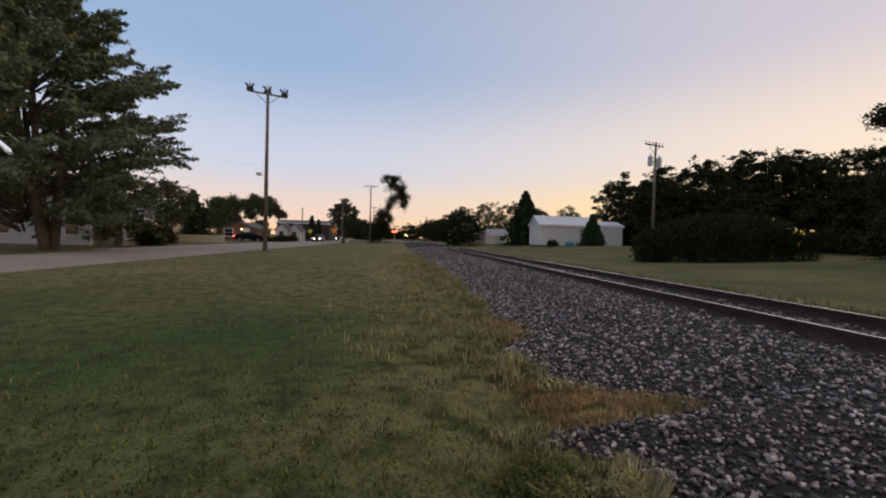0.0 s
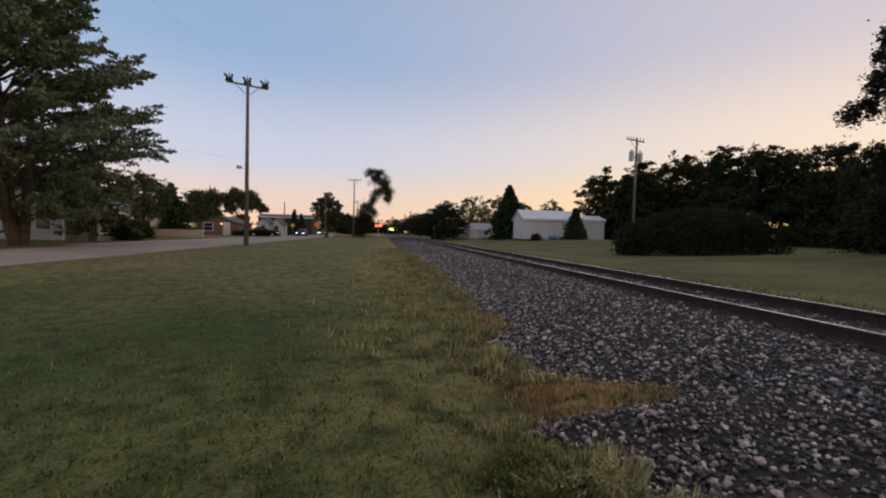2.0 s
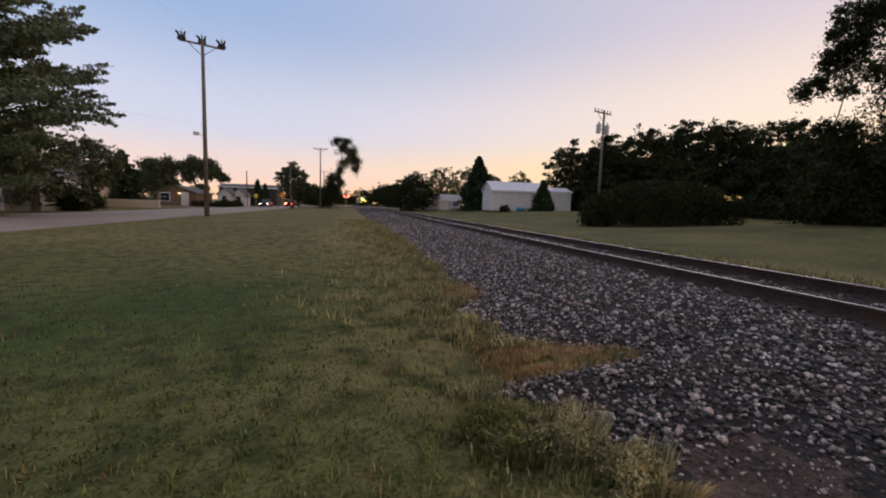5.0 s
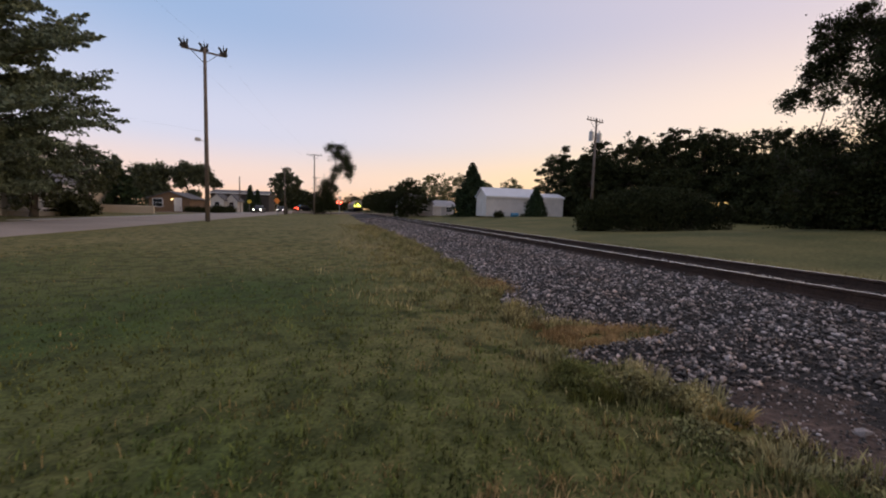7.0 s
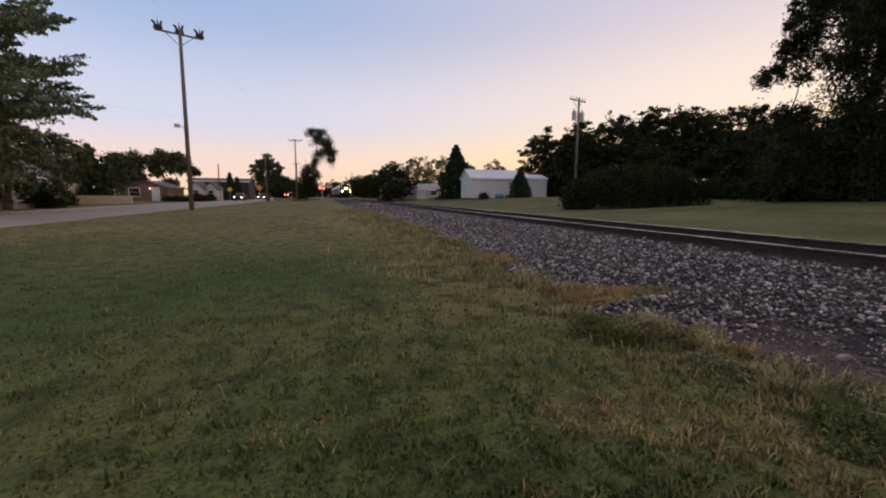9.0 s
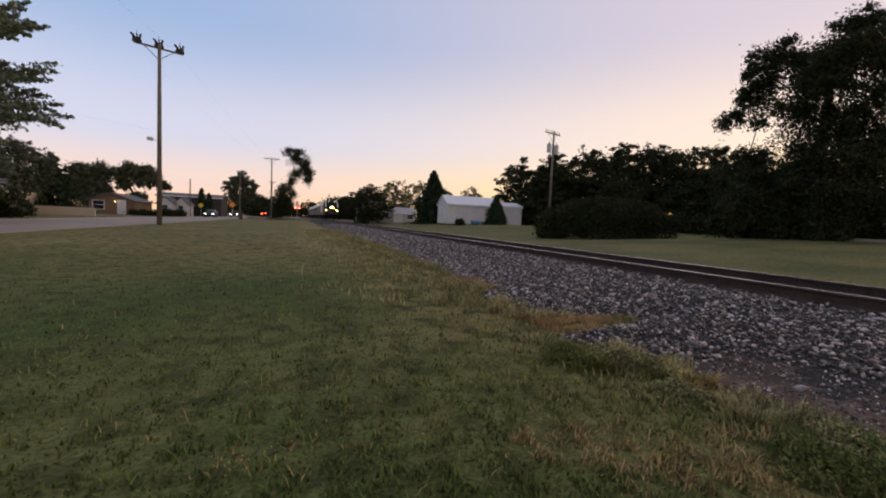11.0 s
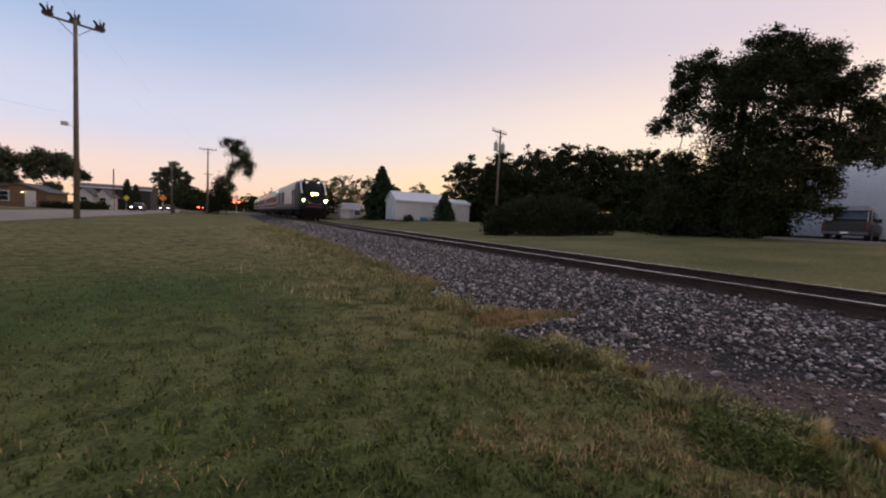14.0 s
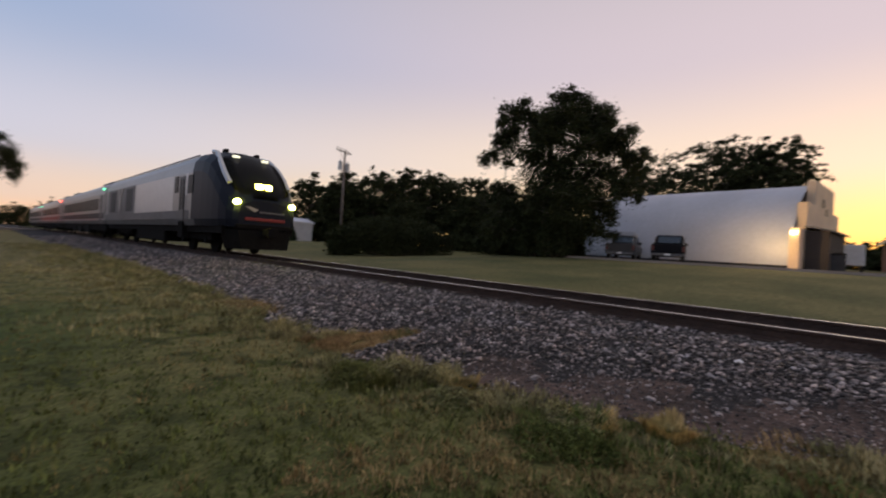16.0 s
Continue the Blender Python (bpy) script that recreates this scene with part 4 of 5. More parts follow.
def pickup(x, y, rz, paint, label, rack=False):
    """Rear at -y."""
    c = empty("pickup_truck", x, y, z_at(x, y), rz, label=label, category="truck", group="pickups beside the hall")
    part("body", loft([vehicle_ring(-2.75, .93, .5, 1.12), vehicle_ring(-2.7, .97, .42, 1.16), vehicle_ring(1.2, .98, .4, 1.16), vehicle_ring(2.5, .95, .42, 1.1), vehicle_ring(2.75, .85, .48, 1.0)]), paint, c)
    part("cab", loft([vehicle_ring(-.95, .84, 1.1, 1.15), vehicle_ring(-.75, .80, 1.1, 1.84), vehicle_ring(.55, .80, 1.1, 1.86), vehicle_ring(1.35, .86, 1.1, 1.15)]), paint, c)
    part("rear_window", prismed([(-.95 + .02, 1.24), (-.93, 1.24), (-.78, 1.74), (-.80, 1.74)], "x", -.66, .66), M["pane"], c)
    part("windscreen", prismed([(.65, 1.80), (.69, 1.80), (1.30, 1.22), (1.26, 1.22)], "x", -.7, .7), M["pane"], c)
    for s in (-1, 1):
        part("side_window", boxed(s * .845 - .02, s * .845 + .02, -.6, .7, 1.25, 1.70), M["pane"], c)
        part("mirror", boxed(s * .97 - .09, s * .97 + .09, .75, .85, 1.2, 1.42, bevel=.02), M["dark_metal"], c)
        part("tail_light", boxed(s * .86 - .07, s * .86 + .07, -2.79, -2.70, .72, 1.06), M["red_lens"], c)
    part("tailgate", boxed(-.74, .74, -2.79, -2.72, .62, 1.14, bevel=.015), paint, c)
    part("bumper", boxed(-.93, .93, -2.92, -2.72, .42, .58, bevel=.02), M["chrome"], c)
    part("number_plate", boxed(-.16, .16, -2.94, -2.915, .45, .56), M["trim"], c)
    if rack:
        b = bmesh.new()
        for sx in (-.82, .82):
            tube(b, (sx, -2.6, 1.95), (sx, 1.0, 1.95), .025, .025, 6)
            for v in (-2.5, -1.1):
                tube(b, (sx, v, 1.1), (sx, v, 1.95), .022, .022, 6)
        for v in (-2.5, -1.1, .3):
            tube(b, (-.82, v, 1.96), (.82, v, 1.96), .02, .02, 6)
        part("ladder_rack", b, M["metal"], c, "grey tubular ladder rack")
    for px in (-.82, .82):
        for py in (-1.75, 1.75):
            wheel(c, px, py, .38, .25)
    return c


def car(x, y, rz, paint, label, lights=None, name="car"):
    """Rear at -y."""
    c = empty(name, x, y, -.44 if x < -17 else z_at(x, y), rz, label=label, category="car", group="cars on the street")
    part("body", loft([vehicle_ring(-2.2, .78, .45, .92), vehicle_ring(-2.1, .88, .32, 1.0), vehicle_ring(1.2, .9, .3, .98), vehicle_ring(2.1, .86, .32, .85), vehicle_ring(2.25, .75, .42, .72)]), paint, c, smooth=False)
    part("cabin", loft([vehicle_ring(-1.75, .74, .9, .98), vehicle_ring(-1.1, .68, .9, 1.45), vehicle_ring(.3, .68, .9, 1.46), vehicle_ring(1.15, .76, .9, .96)]), M["pane"], c)
    part("roof", boxed(-.64, .64, -1.05, .25, 1.44, 1.485, bevel=.015), paint, c)
    for s in (-1, 1):
        part("tail_light", boxed(s * .68 - .14, s * .68 + .14, -2.24, -2.08, .68, .86), M["tail"] if lights == "tail" else M["red_lens"], c)
        part("headlight", boxed(s * .62 - .14, s * .62 + .14, 2.12, 2.29, .58, .70), M["white_glow"] if lights else M["chrome"], c)
    part("bumper", boxed(-.8, .8, -2.28, -2.14, .34, .52, bevel=.03), paint, c)
    for px in (-.76, .76):
        for py in (-1.35, 1.35):
            wheel(c, px, py, .32, .2)
    return c


# ---- train ----
def body_ring(y, hw, top, low=1.05):
    """A cross-section of a rail vehicle: tumblehome sides and a rounded roof."""
    sh = max(top - .95, low + .5)
    half = [(hw - .06, low), (hw, low + .25), (hw, sh), (hw * .95, sh + (top - sh) * .45), (hw * .8, sh + (top - sh) * .75), (hw * .45, sh + (top - sh) * .96)]
    return [(x, y, z) for x, z in half] + [(0, y, top)] + [(-x, y, z) for x, z in reversed(half)]


NOSE = [(0.0, 0.98, 2.05), (0.10, 1.16, 2.30), (0.35, 1.30, 2.62), (0.8, 1.40, 3.08), (1.3, 1.45, 3.55), (1.8, 1.48, 3.92), (2.4, 1.50, 4.10), (3.1, 1.50, 4.16)]


def nose_at(z):
    """How far back the middle of the nose lies at a height."""
    for (y0, _, a), (y1, _, b) in zip(NOSE, NOSE[1:]):
        if a <= z <= b:
            return y0 + (y1 - y0) * (z - a) / (b - a)
    return 0.0


def wheelset(parent, y, r=0.5):
    w = empty("wheelset", 0, y, r)
    w.parent = parent
    bm = bmesh.new()
    for s in (-1, 1):
        tube(bm, (s * .70, 0, 0), (s * .83, 0, 0), r, r, 22)
        for i in range(5):
            a = i * math.tau / 5
            tube(bm, (s * .84, .28 * math.cos(a), .28 * math.sin(a)), (s * .845, .28 * math.cos(a), .28 * math.sin(a)), .06, .06, 8)
    tube(bm, (-.7, 0, 0), (.7, 0, 0), .09, .09, 10)
    part("wheel", bm, M["under"], w)
    return w


def bogie(parent, y, wheels):
    b = part("bogie", box(box(box(bmesh.new(), -1.15, -.95, y - 2.0, y + 2.0, .5, .78, .02), .95, 1.15, y - 2.0, y + 2.0, .5, .78, .02), -.95, .95, y - .25, y + .25, .45, .85), M["under"], parent)
    for s in (-1, 1):
        for u in (-1.4, 1.4):
            axle, spring = bmesh.new(), bmesh.new()
            tube(axle, (s * .92, y + u, .5), (s * 1.2, y + u, .5), .17, .15, 10)
            part("axle_box", axle, M["under"], b)
            tube(spring, (s * 1.05, y + u * .55, .75), (s * 1.05, y + u * .55, 1.05), .11, .11, 8)
            part("spring", spring, M["under"], b)
    for u in (-1.4, 1.4):
        wheels.append(wheelset(parent, y + u))


def locomotive():
    t = empty("locomotive", 0, 298.5, 0, label="diesel passenger locomotive, silver sides, dark blue nose, lit headlights", category="locomotive", group="passenger train")
    wheels = []
    L = 21.6
    rows = [body_ring(*s) for s in NOSE] + [body_ring(y, 1.5, 4.16) for y in (3.5, 4.6, 10, 16, L - .15)] + [body_ring(L, 1.45, 4.06)]
    b = part("body", loft(rows), [M["silver"], M["blue"], M["grey_skirt"]], t, smooth=False)
    for p in b.data.polygons:
        c = p.center
        p.material_index = 1 if c.y < 3.7 and not (c.y > 3.1 and c.z < 1.2) else (2 if c.z < 1.35 else 0)
    # black windscreen mask following the nose
    bm = bmesh.new()
    prev = None
    for z in (2.12, 2.3, 2.5, 2.75, 3.05, 3.4, 3.75, 3.95, 4.06):
        y = nose_at(z) - .03
        w = 0.94 + 0.20 * math.sin((z - 2.1) / 2.0 * math.pi) if z < 3.9 else 0.86
        ring = [bm.verts.new((w * k, y + .16 * abs(k) ** 2.2, z + .025 - .10 * abs(k) ** 2)) for k in (-1, -.66, -.33, 0, .33, .66, 1)]
        if prev:
            for i in range(6):
                bm.faces.new((prev[i], prev[i + 1], ring[i + 1], ring[i]))
        prev = ring
    bmesh.ops.solidify(bm, geom=bm.faces[:], thickness=.02)
    part("windscreen", bm, M["mask"], t, "black glossy windscreen panel", smooth=True)
    for s in (-1, 1):
        o = bmesh.new()
        pts = [Vector((s * 1.12, .62, 2.62)), Vector((s * 1.16, 1.05, 3.02)), Vector((s * 1.12, 1.62, 3.50)), Vector((s * 1.02, 2.3, 3.93)), Vector((s * .95, 2.9, 4.06))]
        for a, c in zip(pts, pts[1:]):
            tube(o, a + Vector((0, -.02, .02)), c + Vector((0, -.02, .02)), .10, .10, 6)
        part("pillar_stripe", o, M["pillar"], t, "silver stripe beside the windscreen")
        part("ditch_light", tubed((s * 1.04, -.06, 1.95), (s * 1.04, .14, 1.95), .085, .095, 16), M["ditch"], t, "bright ditch light")
        part("number_light", boxed(s * .56 - .12, s * .56 + .12, nose_at(3.85) - .16, nose_at(3.85) + .1, 3.78, 3.86, bevel=.02), M["marker"], t, "lit number box")
        part("headlight", boxed(s * .17 - .125, s * .17 + .125, nose_at(2.62) - .13, nose_at(2.62) + .1, 2.50, 2.70, bevel=.04), M["headlight"], t, "bright headlight")
        part("cab_door", boxed(s * 1.5 - .02, s * 1.5 + .02, 4.35, 5.05, 1.25, 3.1), M["grey_skirt"], t)
        part("side_window", boxed(s * 1.5 - .025, s * 1.5 + .025, 5.3, 5.75, 2.45, 3.15), M["mask"], t)
        part("cab_window", boxed(s * 1.5 - .025, s * 1.5 + .025, 3.35, 3.95, 2.35, 3.1), M["mask"], t)
        part("side_panel", boxed(s * 1.5 - .008, s * 1.5 + .008, 5.95, 13.1, 1.68, 3.22), M["pillar"], t, "pale silver side panel")
        part("cab_panel", boxed(s * 1.5 - .012, s * 1.5 + .012, 3.98, 4.3, 2.3, 3.2), M["pillar"], t, "pale silver panel behind the cab window")
        for y0 in (4.45, 4.78):
            part("door_window", boxed(s * 1.52 - .012, s * 1.52 + .012, y0, y0 + .2, 1.7, 3.0), M["mask"], t)
        part("step_well", boxed(s * 1.42 - .1, s * 1.42 + .1, 4.4, 5.0, .55, 1.22), M["under"], t)
        part("roof_rail", tubed((s * 1.18, 3.8, 3.98), (s * 1.18, L - .5, 3.98), .03, .03, 6), M["grey_skirt"], t)
        part("handrail", tubed((s * 1.56, 4.2, 1.3), (s * 1.56, 4.2, 3.0), .02, .02, 6), M["chrome"], t)
        part("rear_door", boxed(s * 1.5 - .02, s * 1.5 + .02, 16.6, 17.6, 1.2, 3.2), M["grey_skirt"], t)
        part("dark_panel", boxed(s * 1.5 - .012, s * 1.5 + .012, 13.2, 20.8, 1.62, 3.25), M["grey_skirt"], t, "dark grey side panel")
        for y0 in (13.8, 18.3):
            part("grille", boxed(s * 1.5 - .03, s * 1.5 + .03, y0, y0 + 1.5, 1.8, 3.1), M["dark_metal"], t)
        o = [(16.2, 3.2), (16.5, 3.2), (16.9, 2.2), (17.3, 3.2), (17.6, 3.2), (16.95, 1.75)]
        part("side_emblem", prismed(o, "x", s * 1.525 - .01, s * 1.525 + .01), M["silver"], t, "pale angular emblem")
        part("lower_panel", boxed(s * 1.505 - .014, s * 1.505 + .014, 3.75, L - .3, 1.30, 1.66), M["grey_skirt"], t, "dark grey lower band")
        part("horn", boxed(s * .62 - .08, s * .62 + .08, 2.45, 2.75, 3.90, 4.22, bevel=.03), M["under"], t)
    part("red_stripe", boxed(-.75, .75, -.05, .06, 1.30, 1.42, bevel=.02), M["red_stripe"], t)
    part("nose_emblem", prismed([(-.78, 1.80), (-.40, 1.62), (-.28, 1.72), (-.60, 1.82)], "y", -.02, .03), M["silver"], t)
    part("nose_strip", boxed(-.25, .72, -.035, .05, 1.60, 1.66, bevel=.01), M["grey_skirt"], t)
    part("anticlimber", boxed(-1.05, 1.05, -.06, .35, .98, 1.16, bevel=.03), M["under"], t)
    part("pilot", loft([[(-1.0, -.05, .95), (1.0, -.05, .95), (.85, -.15, .25), (-.85, -.15, .25)], [(-1.35, .7, .95), (1.35, .7, .95), (1.2, .55, .25), (-1.2, .55, .25)]]), M["under"], t, "dark snow plough pilot")
    part("coupler", box(box(bmesh.new(), -.12, .12, -.62, .1, .75, 1.0, .03), -.18, .18, -.75, -.5, .72, 1.05, .03), M["under"], t)
    part("underframe", boxed(-1.35, 1.35, .5, L - .4, .78, 1.08), M["under"], t)
    part("fuel_tank", boxed(-1.3, 1.3, 7.8, 13.4, .28, .95, bevel=.08), M["under"], t)
    bogie(t, 4.0, wheels)
    bogie(t, 17.4, wheels)
    return t, wheels


def coach(at, kind):
    t = empty("passenger_coach", 0, 298.5 + at, 0, label="silver passenger coach with dark windows and a blue band" if kind else "silver passenger coach with dark windows and a red band", category="coach", group="passenger train")
    wheels = []
    L = 25.4
    b = part("body", loft([body_ring(0, 1.4, 4.05), body_ring(.12, 1.5, 4.15), body_ring(12, 1.5, 4.15), body_ring(L - .12, 1.5, 4.15), body_ring(L, 1.4, 4.05)]), [M["silver"], M["grey_skirt"]], t)
    for p in b.data.polygons:
        p.material_index = 1 if p.center.z < 1.3 else 0
    part("gangway", boxed(-.75, .75, -.42, .02, 1.0, 3.4), M["under"], t)
    for s in (-1, 1):
        part("stripe", boxed(s * 1.505 - .012, s * 1.505 + .012, .3, L - .3, 1.45, 1.85), M["blue"] if kind else M["red_stripe"], t)
        for i in range(13):
            y0 = 2.6 + i * 1.58
            part("window", boxed(s * 1.505 - .015, s * 1.505 + .015, y0, y0 + 1.3, 2.1, 2.95), M["mask"], t)
        for y0 in (.9, L - 1.8):
            part("door", boxed(s * 1.505 - .02, s * 1.505 + .02, y0, y0 + .85, 1.15, 3.15), M["grey_skirt"], t)
    part("roof_unit", boxed(-.8, .8, 2.2, 6.0, 4.08, 4.30, bevel=.05), M["grey_skirt"], t)
    part("roof_unit", boxed(-.8, .8, L - 6, L - 2.4, 4.08, 4.30, bevel=.05), M["grey_skirt"], t)
    part("door_light", boxed(-1.56, -1.48, .35, .55, 3.45, 3.57), M["green_light"] if kind else M["signal"], t, "small glowing status light")
    part("underframe", boxed(-1.3, 1.3, .3, L - .3, .6, 1.08), M["under"], t)
    for y0 in (7.2, 11.0, 14.4):
        part("equipment_box", boxed(-1.38, 1.38, y0, y0 + 2.6, .35, .95, bevel=.03), M["under"], t)
    bogie(t, 3.2, wheels)
    bogie(t, L - 3.2, wheels)
    return t, wheels


def crossing_signal(x, y):
    p = empty("crossing_signal", x, y, z_at(x, y) - .05, label="railway crossing signal with crossed boards and red lamps", category="signal")
    part("mast", tubed((0, 0, 0), (0, 0, 4.2), .07, .06, 10), M["metal"], p)
    for s in (-1, 1):
        b = bmesh.new()
        box(b, -.6, .6, -.09, -.05, -.11, .11)
        bmesh.ops.rotate(b, verts=b.verts[:], cent=(0, 0, 0), matrix=Matrix.Rotation(s * radians(45), 3, "Y"))
        bmesh.ops.translate(b, verts=b.verts[:], vec=(0, -.02 * s, 3.8))
        part("crossed_board", b, M["trim"], p)
        part("backplate", tubed((s * .4, -.10, 2.75), (s * .4, -.07, 2.75), .28, .28, 18), M["dark_metal"], p)
        part("lamp", tubed((s * .4, -.16, 2.75), (s * .4, -.10, 2.75), .15, .15, 16), M["signal"], p, "glowing red lamp")
    part("lamp_bar", boxed(-.5, .5, -.05, .05, 2.70, 2.80), M["dark_metal"], p)
    return p


def sign_post(x, y, label, material, rz=0):
    p = empty("road_sign", x, y, z_at(x, y) - .05, rz, label=label, category="sign")
    part("post", tubed((0, 0, 0), (0, 0, 2.6), .035, .035, 8), M["metal"], p)
    part("plate", prismed([(-.45, 2.2), (0, 1.75), (.45, 2.2), (0, 2.65)], "y", -.06, -.04), material, p)
    return p


# ---- right of the track ----
quonset(27.4, -0.35, 15.2, 6.7, -8.5, 0.62)
# wall lamp's light, hung 2.5 m off the fixture to widen its pool
lamp = new("hall_lamp_spread_light", bpy.data.lights.new("hall_lamp_spread_light", "POINT"))
lamp.data.energy, lamp.data.color, lamp.data.shadow_soft_size = 480, (1.0, 0.62, 0.26), 0.08
lamp.location = (24.7, 0.9, 3.2)
tagged(strip("driveway", 21.5, 27.3, -40, 15, z_at(23, 0) + .07, M["road"], "pale gravel and concrete yard before the hall", "pavement", 0.3))
pickup(24.6, 5.9, -78, M["black_paint"], "dark pickup truck parked nose to the hall")
pickup(25.3, 9.1, -78, M["grey_paint"], "grey pickup truck with a ladder rack beside the hall", True)
LOCUST = ((.9, 11.7, 1.1), (-1.4, 11.4, 2.0), (-2.6, 10.9, 1.3), (2.9, 11.1, 1.8), (4.3, 9.4, 1.3), (1.3, 11.0, 1.8), (-3.5, 9.5, 1.0), (3.1, 9.8, 1.5), (0, 9.5, 2.1), (-3.2, 8.9, 1.1), (4.5, 8.5, 1.4), (2.2, 8.0, 2.0), (-1.2, 7.4, 2.1), (-4.6, 7.2, .8),
          (-5.5, 5.7, .7), (4.6, 6.5, 1.5), (.8, 5.8, 2.4), (-3.6, 5.4, .9), (3.3, 4.7, 1.9), (-2.0, 3.7, 2.0), (-5.2, 3.8, .7), (1.0, 3.2, 2.3), (3.2, 2.5, 1.7), (-3.5, 2.2, 1.5), (5.2, 5.0, 1.2), (5.5, 7.3, 1.1), (4.2, 3.6, 1.1), (2.3, 4.6, 1.7), (2.7, 6.3, 1.5))
deep = np.random.default_rng(8).uniform(-2.6, 2.6, len(LOCUST))
crown = [(u, v, z, w, w * .92) for (u, z, w), v in zip(LOCUST, deep)]
for u, v, z, w, h in crown[:]:
    for _ in range(5):
        a, e = random.uniform(0, math.tau), random.uniform(-.7, .9)
        q = w * random.uniform(.28, .48)
        crown.append((u + w * .95 * math.cos(a) * math.cos(e), v + w * .95 * math.sin(a) * math.cos(e), z + h * .9 * math.sin(e), q, q * .8))
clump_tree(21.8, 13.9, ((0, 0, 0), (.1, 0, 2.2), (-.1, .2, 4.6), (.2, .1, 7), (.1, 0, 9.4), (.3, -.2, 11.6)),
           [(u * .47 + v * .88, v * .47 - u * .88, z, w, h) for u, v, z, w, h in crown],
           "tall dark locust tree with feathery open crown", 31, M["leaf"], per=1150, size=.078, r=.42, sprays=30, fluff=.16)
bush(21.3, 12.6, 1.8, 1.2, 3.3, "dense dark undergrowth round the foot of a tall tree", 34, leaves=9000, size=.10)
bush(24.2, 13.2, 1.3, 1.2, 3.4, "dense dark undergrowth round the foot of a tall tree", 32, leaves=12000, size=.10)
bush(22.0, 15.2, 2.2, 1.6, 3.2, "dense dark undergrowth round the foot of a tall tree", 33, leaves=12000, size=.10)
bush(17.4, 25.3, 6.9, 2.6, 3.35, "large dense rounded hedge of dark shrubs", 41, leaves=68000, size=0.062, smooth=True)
bush(24.5, 19.0, 4.0, 2.2, 2.8, "dark shrub beside the tall tree", 42, leaves=9000, size=0.12)
bush(33.5, 19.0, 3.0, 2.0, 3.2, "dark shrub at the back end of the hall", 45, leaves=7000, size=0.12)
bush(30.4, 16.6, 2.2, 1.6, 3.0, "low dark shrub between the tall tree and the hall", 46, leaves=6000, size=0.11)
bush(41, 37.5, 5, 2.5, 3.2, "dark undergrowth behind a hedge", 49, leaves=9000, size=0.16)
bush(34, 62, 13, 3, 4.5, "dark undergrowth behind the tree row", 47, leaves=9000, size=0.42)
bush(60, 45, 10, 4, 5, "dark undergrowth beneath the tree row", 48, leaves=7000, size=0.42)
bush(12.0, 26.2, 1.3, 1.2, 2.5, "dark shrub at the end of a hedge", 43, leaves=6000, size=0.10)
utility_pole(18.7, 36.7, 10.45, "wooden utility pole with two grey transformers", arm=2.6, cans=2, bells=6, turn=20)
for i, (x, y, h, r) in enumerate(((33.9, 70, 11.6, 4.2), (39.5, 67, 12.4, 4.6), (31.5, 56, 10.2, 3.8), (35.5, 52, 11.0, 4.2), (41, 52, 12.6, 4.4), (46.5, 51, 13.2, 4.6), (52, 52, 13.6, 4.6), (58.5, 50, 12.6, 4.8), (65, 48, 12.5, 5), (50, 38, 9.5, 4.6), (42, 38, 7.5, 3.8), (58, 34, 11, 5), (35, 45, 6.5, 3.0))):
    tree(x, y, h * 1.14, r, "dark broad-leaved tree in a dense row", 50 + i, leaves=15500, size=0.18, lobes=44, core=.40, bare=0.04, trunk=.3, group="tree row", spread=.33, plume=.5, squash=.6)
gable_house("garage", 18.9, 59.3, 8.8, 4.6, 3.0, 4.25, "white metal garage with a pale ribbed roof", M["white_side"], M["white_roof"], doors=(("w", 0, 0, 1.6, 2.3),), over=.2, category="garage")
gable_house("shed", 25.2, 59.6, 4.4, 4.2, 2.9, 3.5, "white metal shed beside a garage", M["white_side"], M["white_roof"], over=.15, category="shed")
conifer(20.6, 53.2, 4.3, 1.75, "small dark broad juniper before a garage", 71, needles=9000, size=.11, tiers=12, open_=.2, name="juniper")
conifer(15.7, 68, 9.3, 3.7, "tall dark spruce behind a garage", 72, needles=17000, size=.17, tiers=19, open_=.35)
gable_house("bungalow", 8.4, 84.5, 6.4, 8, 2.5, 4.75, "low grey-white bungalow with its gable to the track", M["grey_wall"], M["pale_roof"], axis="y", windows=(("s", 1.5, .9, 1.3, 1.1),), z=.05)
gable_house("bungalow_wing", 14.3, 85.6, 5.2, 5, 2.1, 3.2, "low white wing beside a bungalow", M["pale_grey"], M["pale_roof"], windows=(("s", 1.4, .9, 1.2, 1.0),), doors=(("s", -1.2, .1, 1.6, 1.9),), z=.05)
bush(15.9, 55.6, .8, .6, .9, "small dark shrub at the corner of a garage", 75, leaves=1200, size=.1)
for i, (x, y, h, r) in enumerate(((6.0, 78.5, 6.9, 3.2), (6.6, 92, 6.6, 2.6), (6.8, 118, 7, 3), (7.5, 150, 8, 4), (8, 190, 9, 5))):
    tree(x, y, h, r, "dark rounded tree beside the track", 80 + i, leaves=12000, size=0.15, lobes=26, bare=0.05, spread=.42, group="trees by the track")
for i, (x, y, h, r) in enumerate(((18.6, 112, 10.9, 4.7), (27.5, 118, 11.6, 4.2), (35, 116, 10.6, 3.2), (42, 112, 10, 4))):
    tree(x, y, h, r, "pale green open-crowned tree in the distance", 90 + i, leaf=M["leaf_pale"], leaves=6500, size=0.19, lobes=30, bare=0.15, spread=.28, group="distant trees", core=.5)
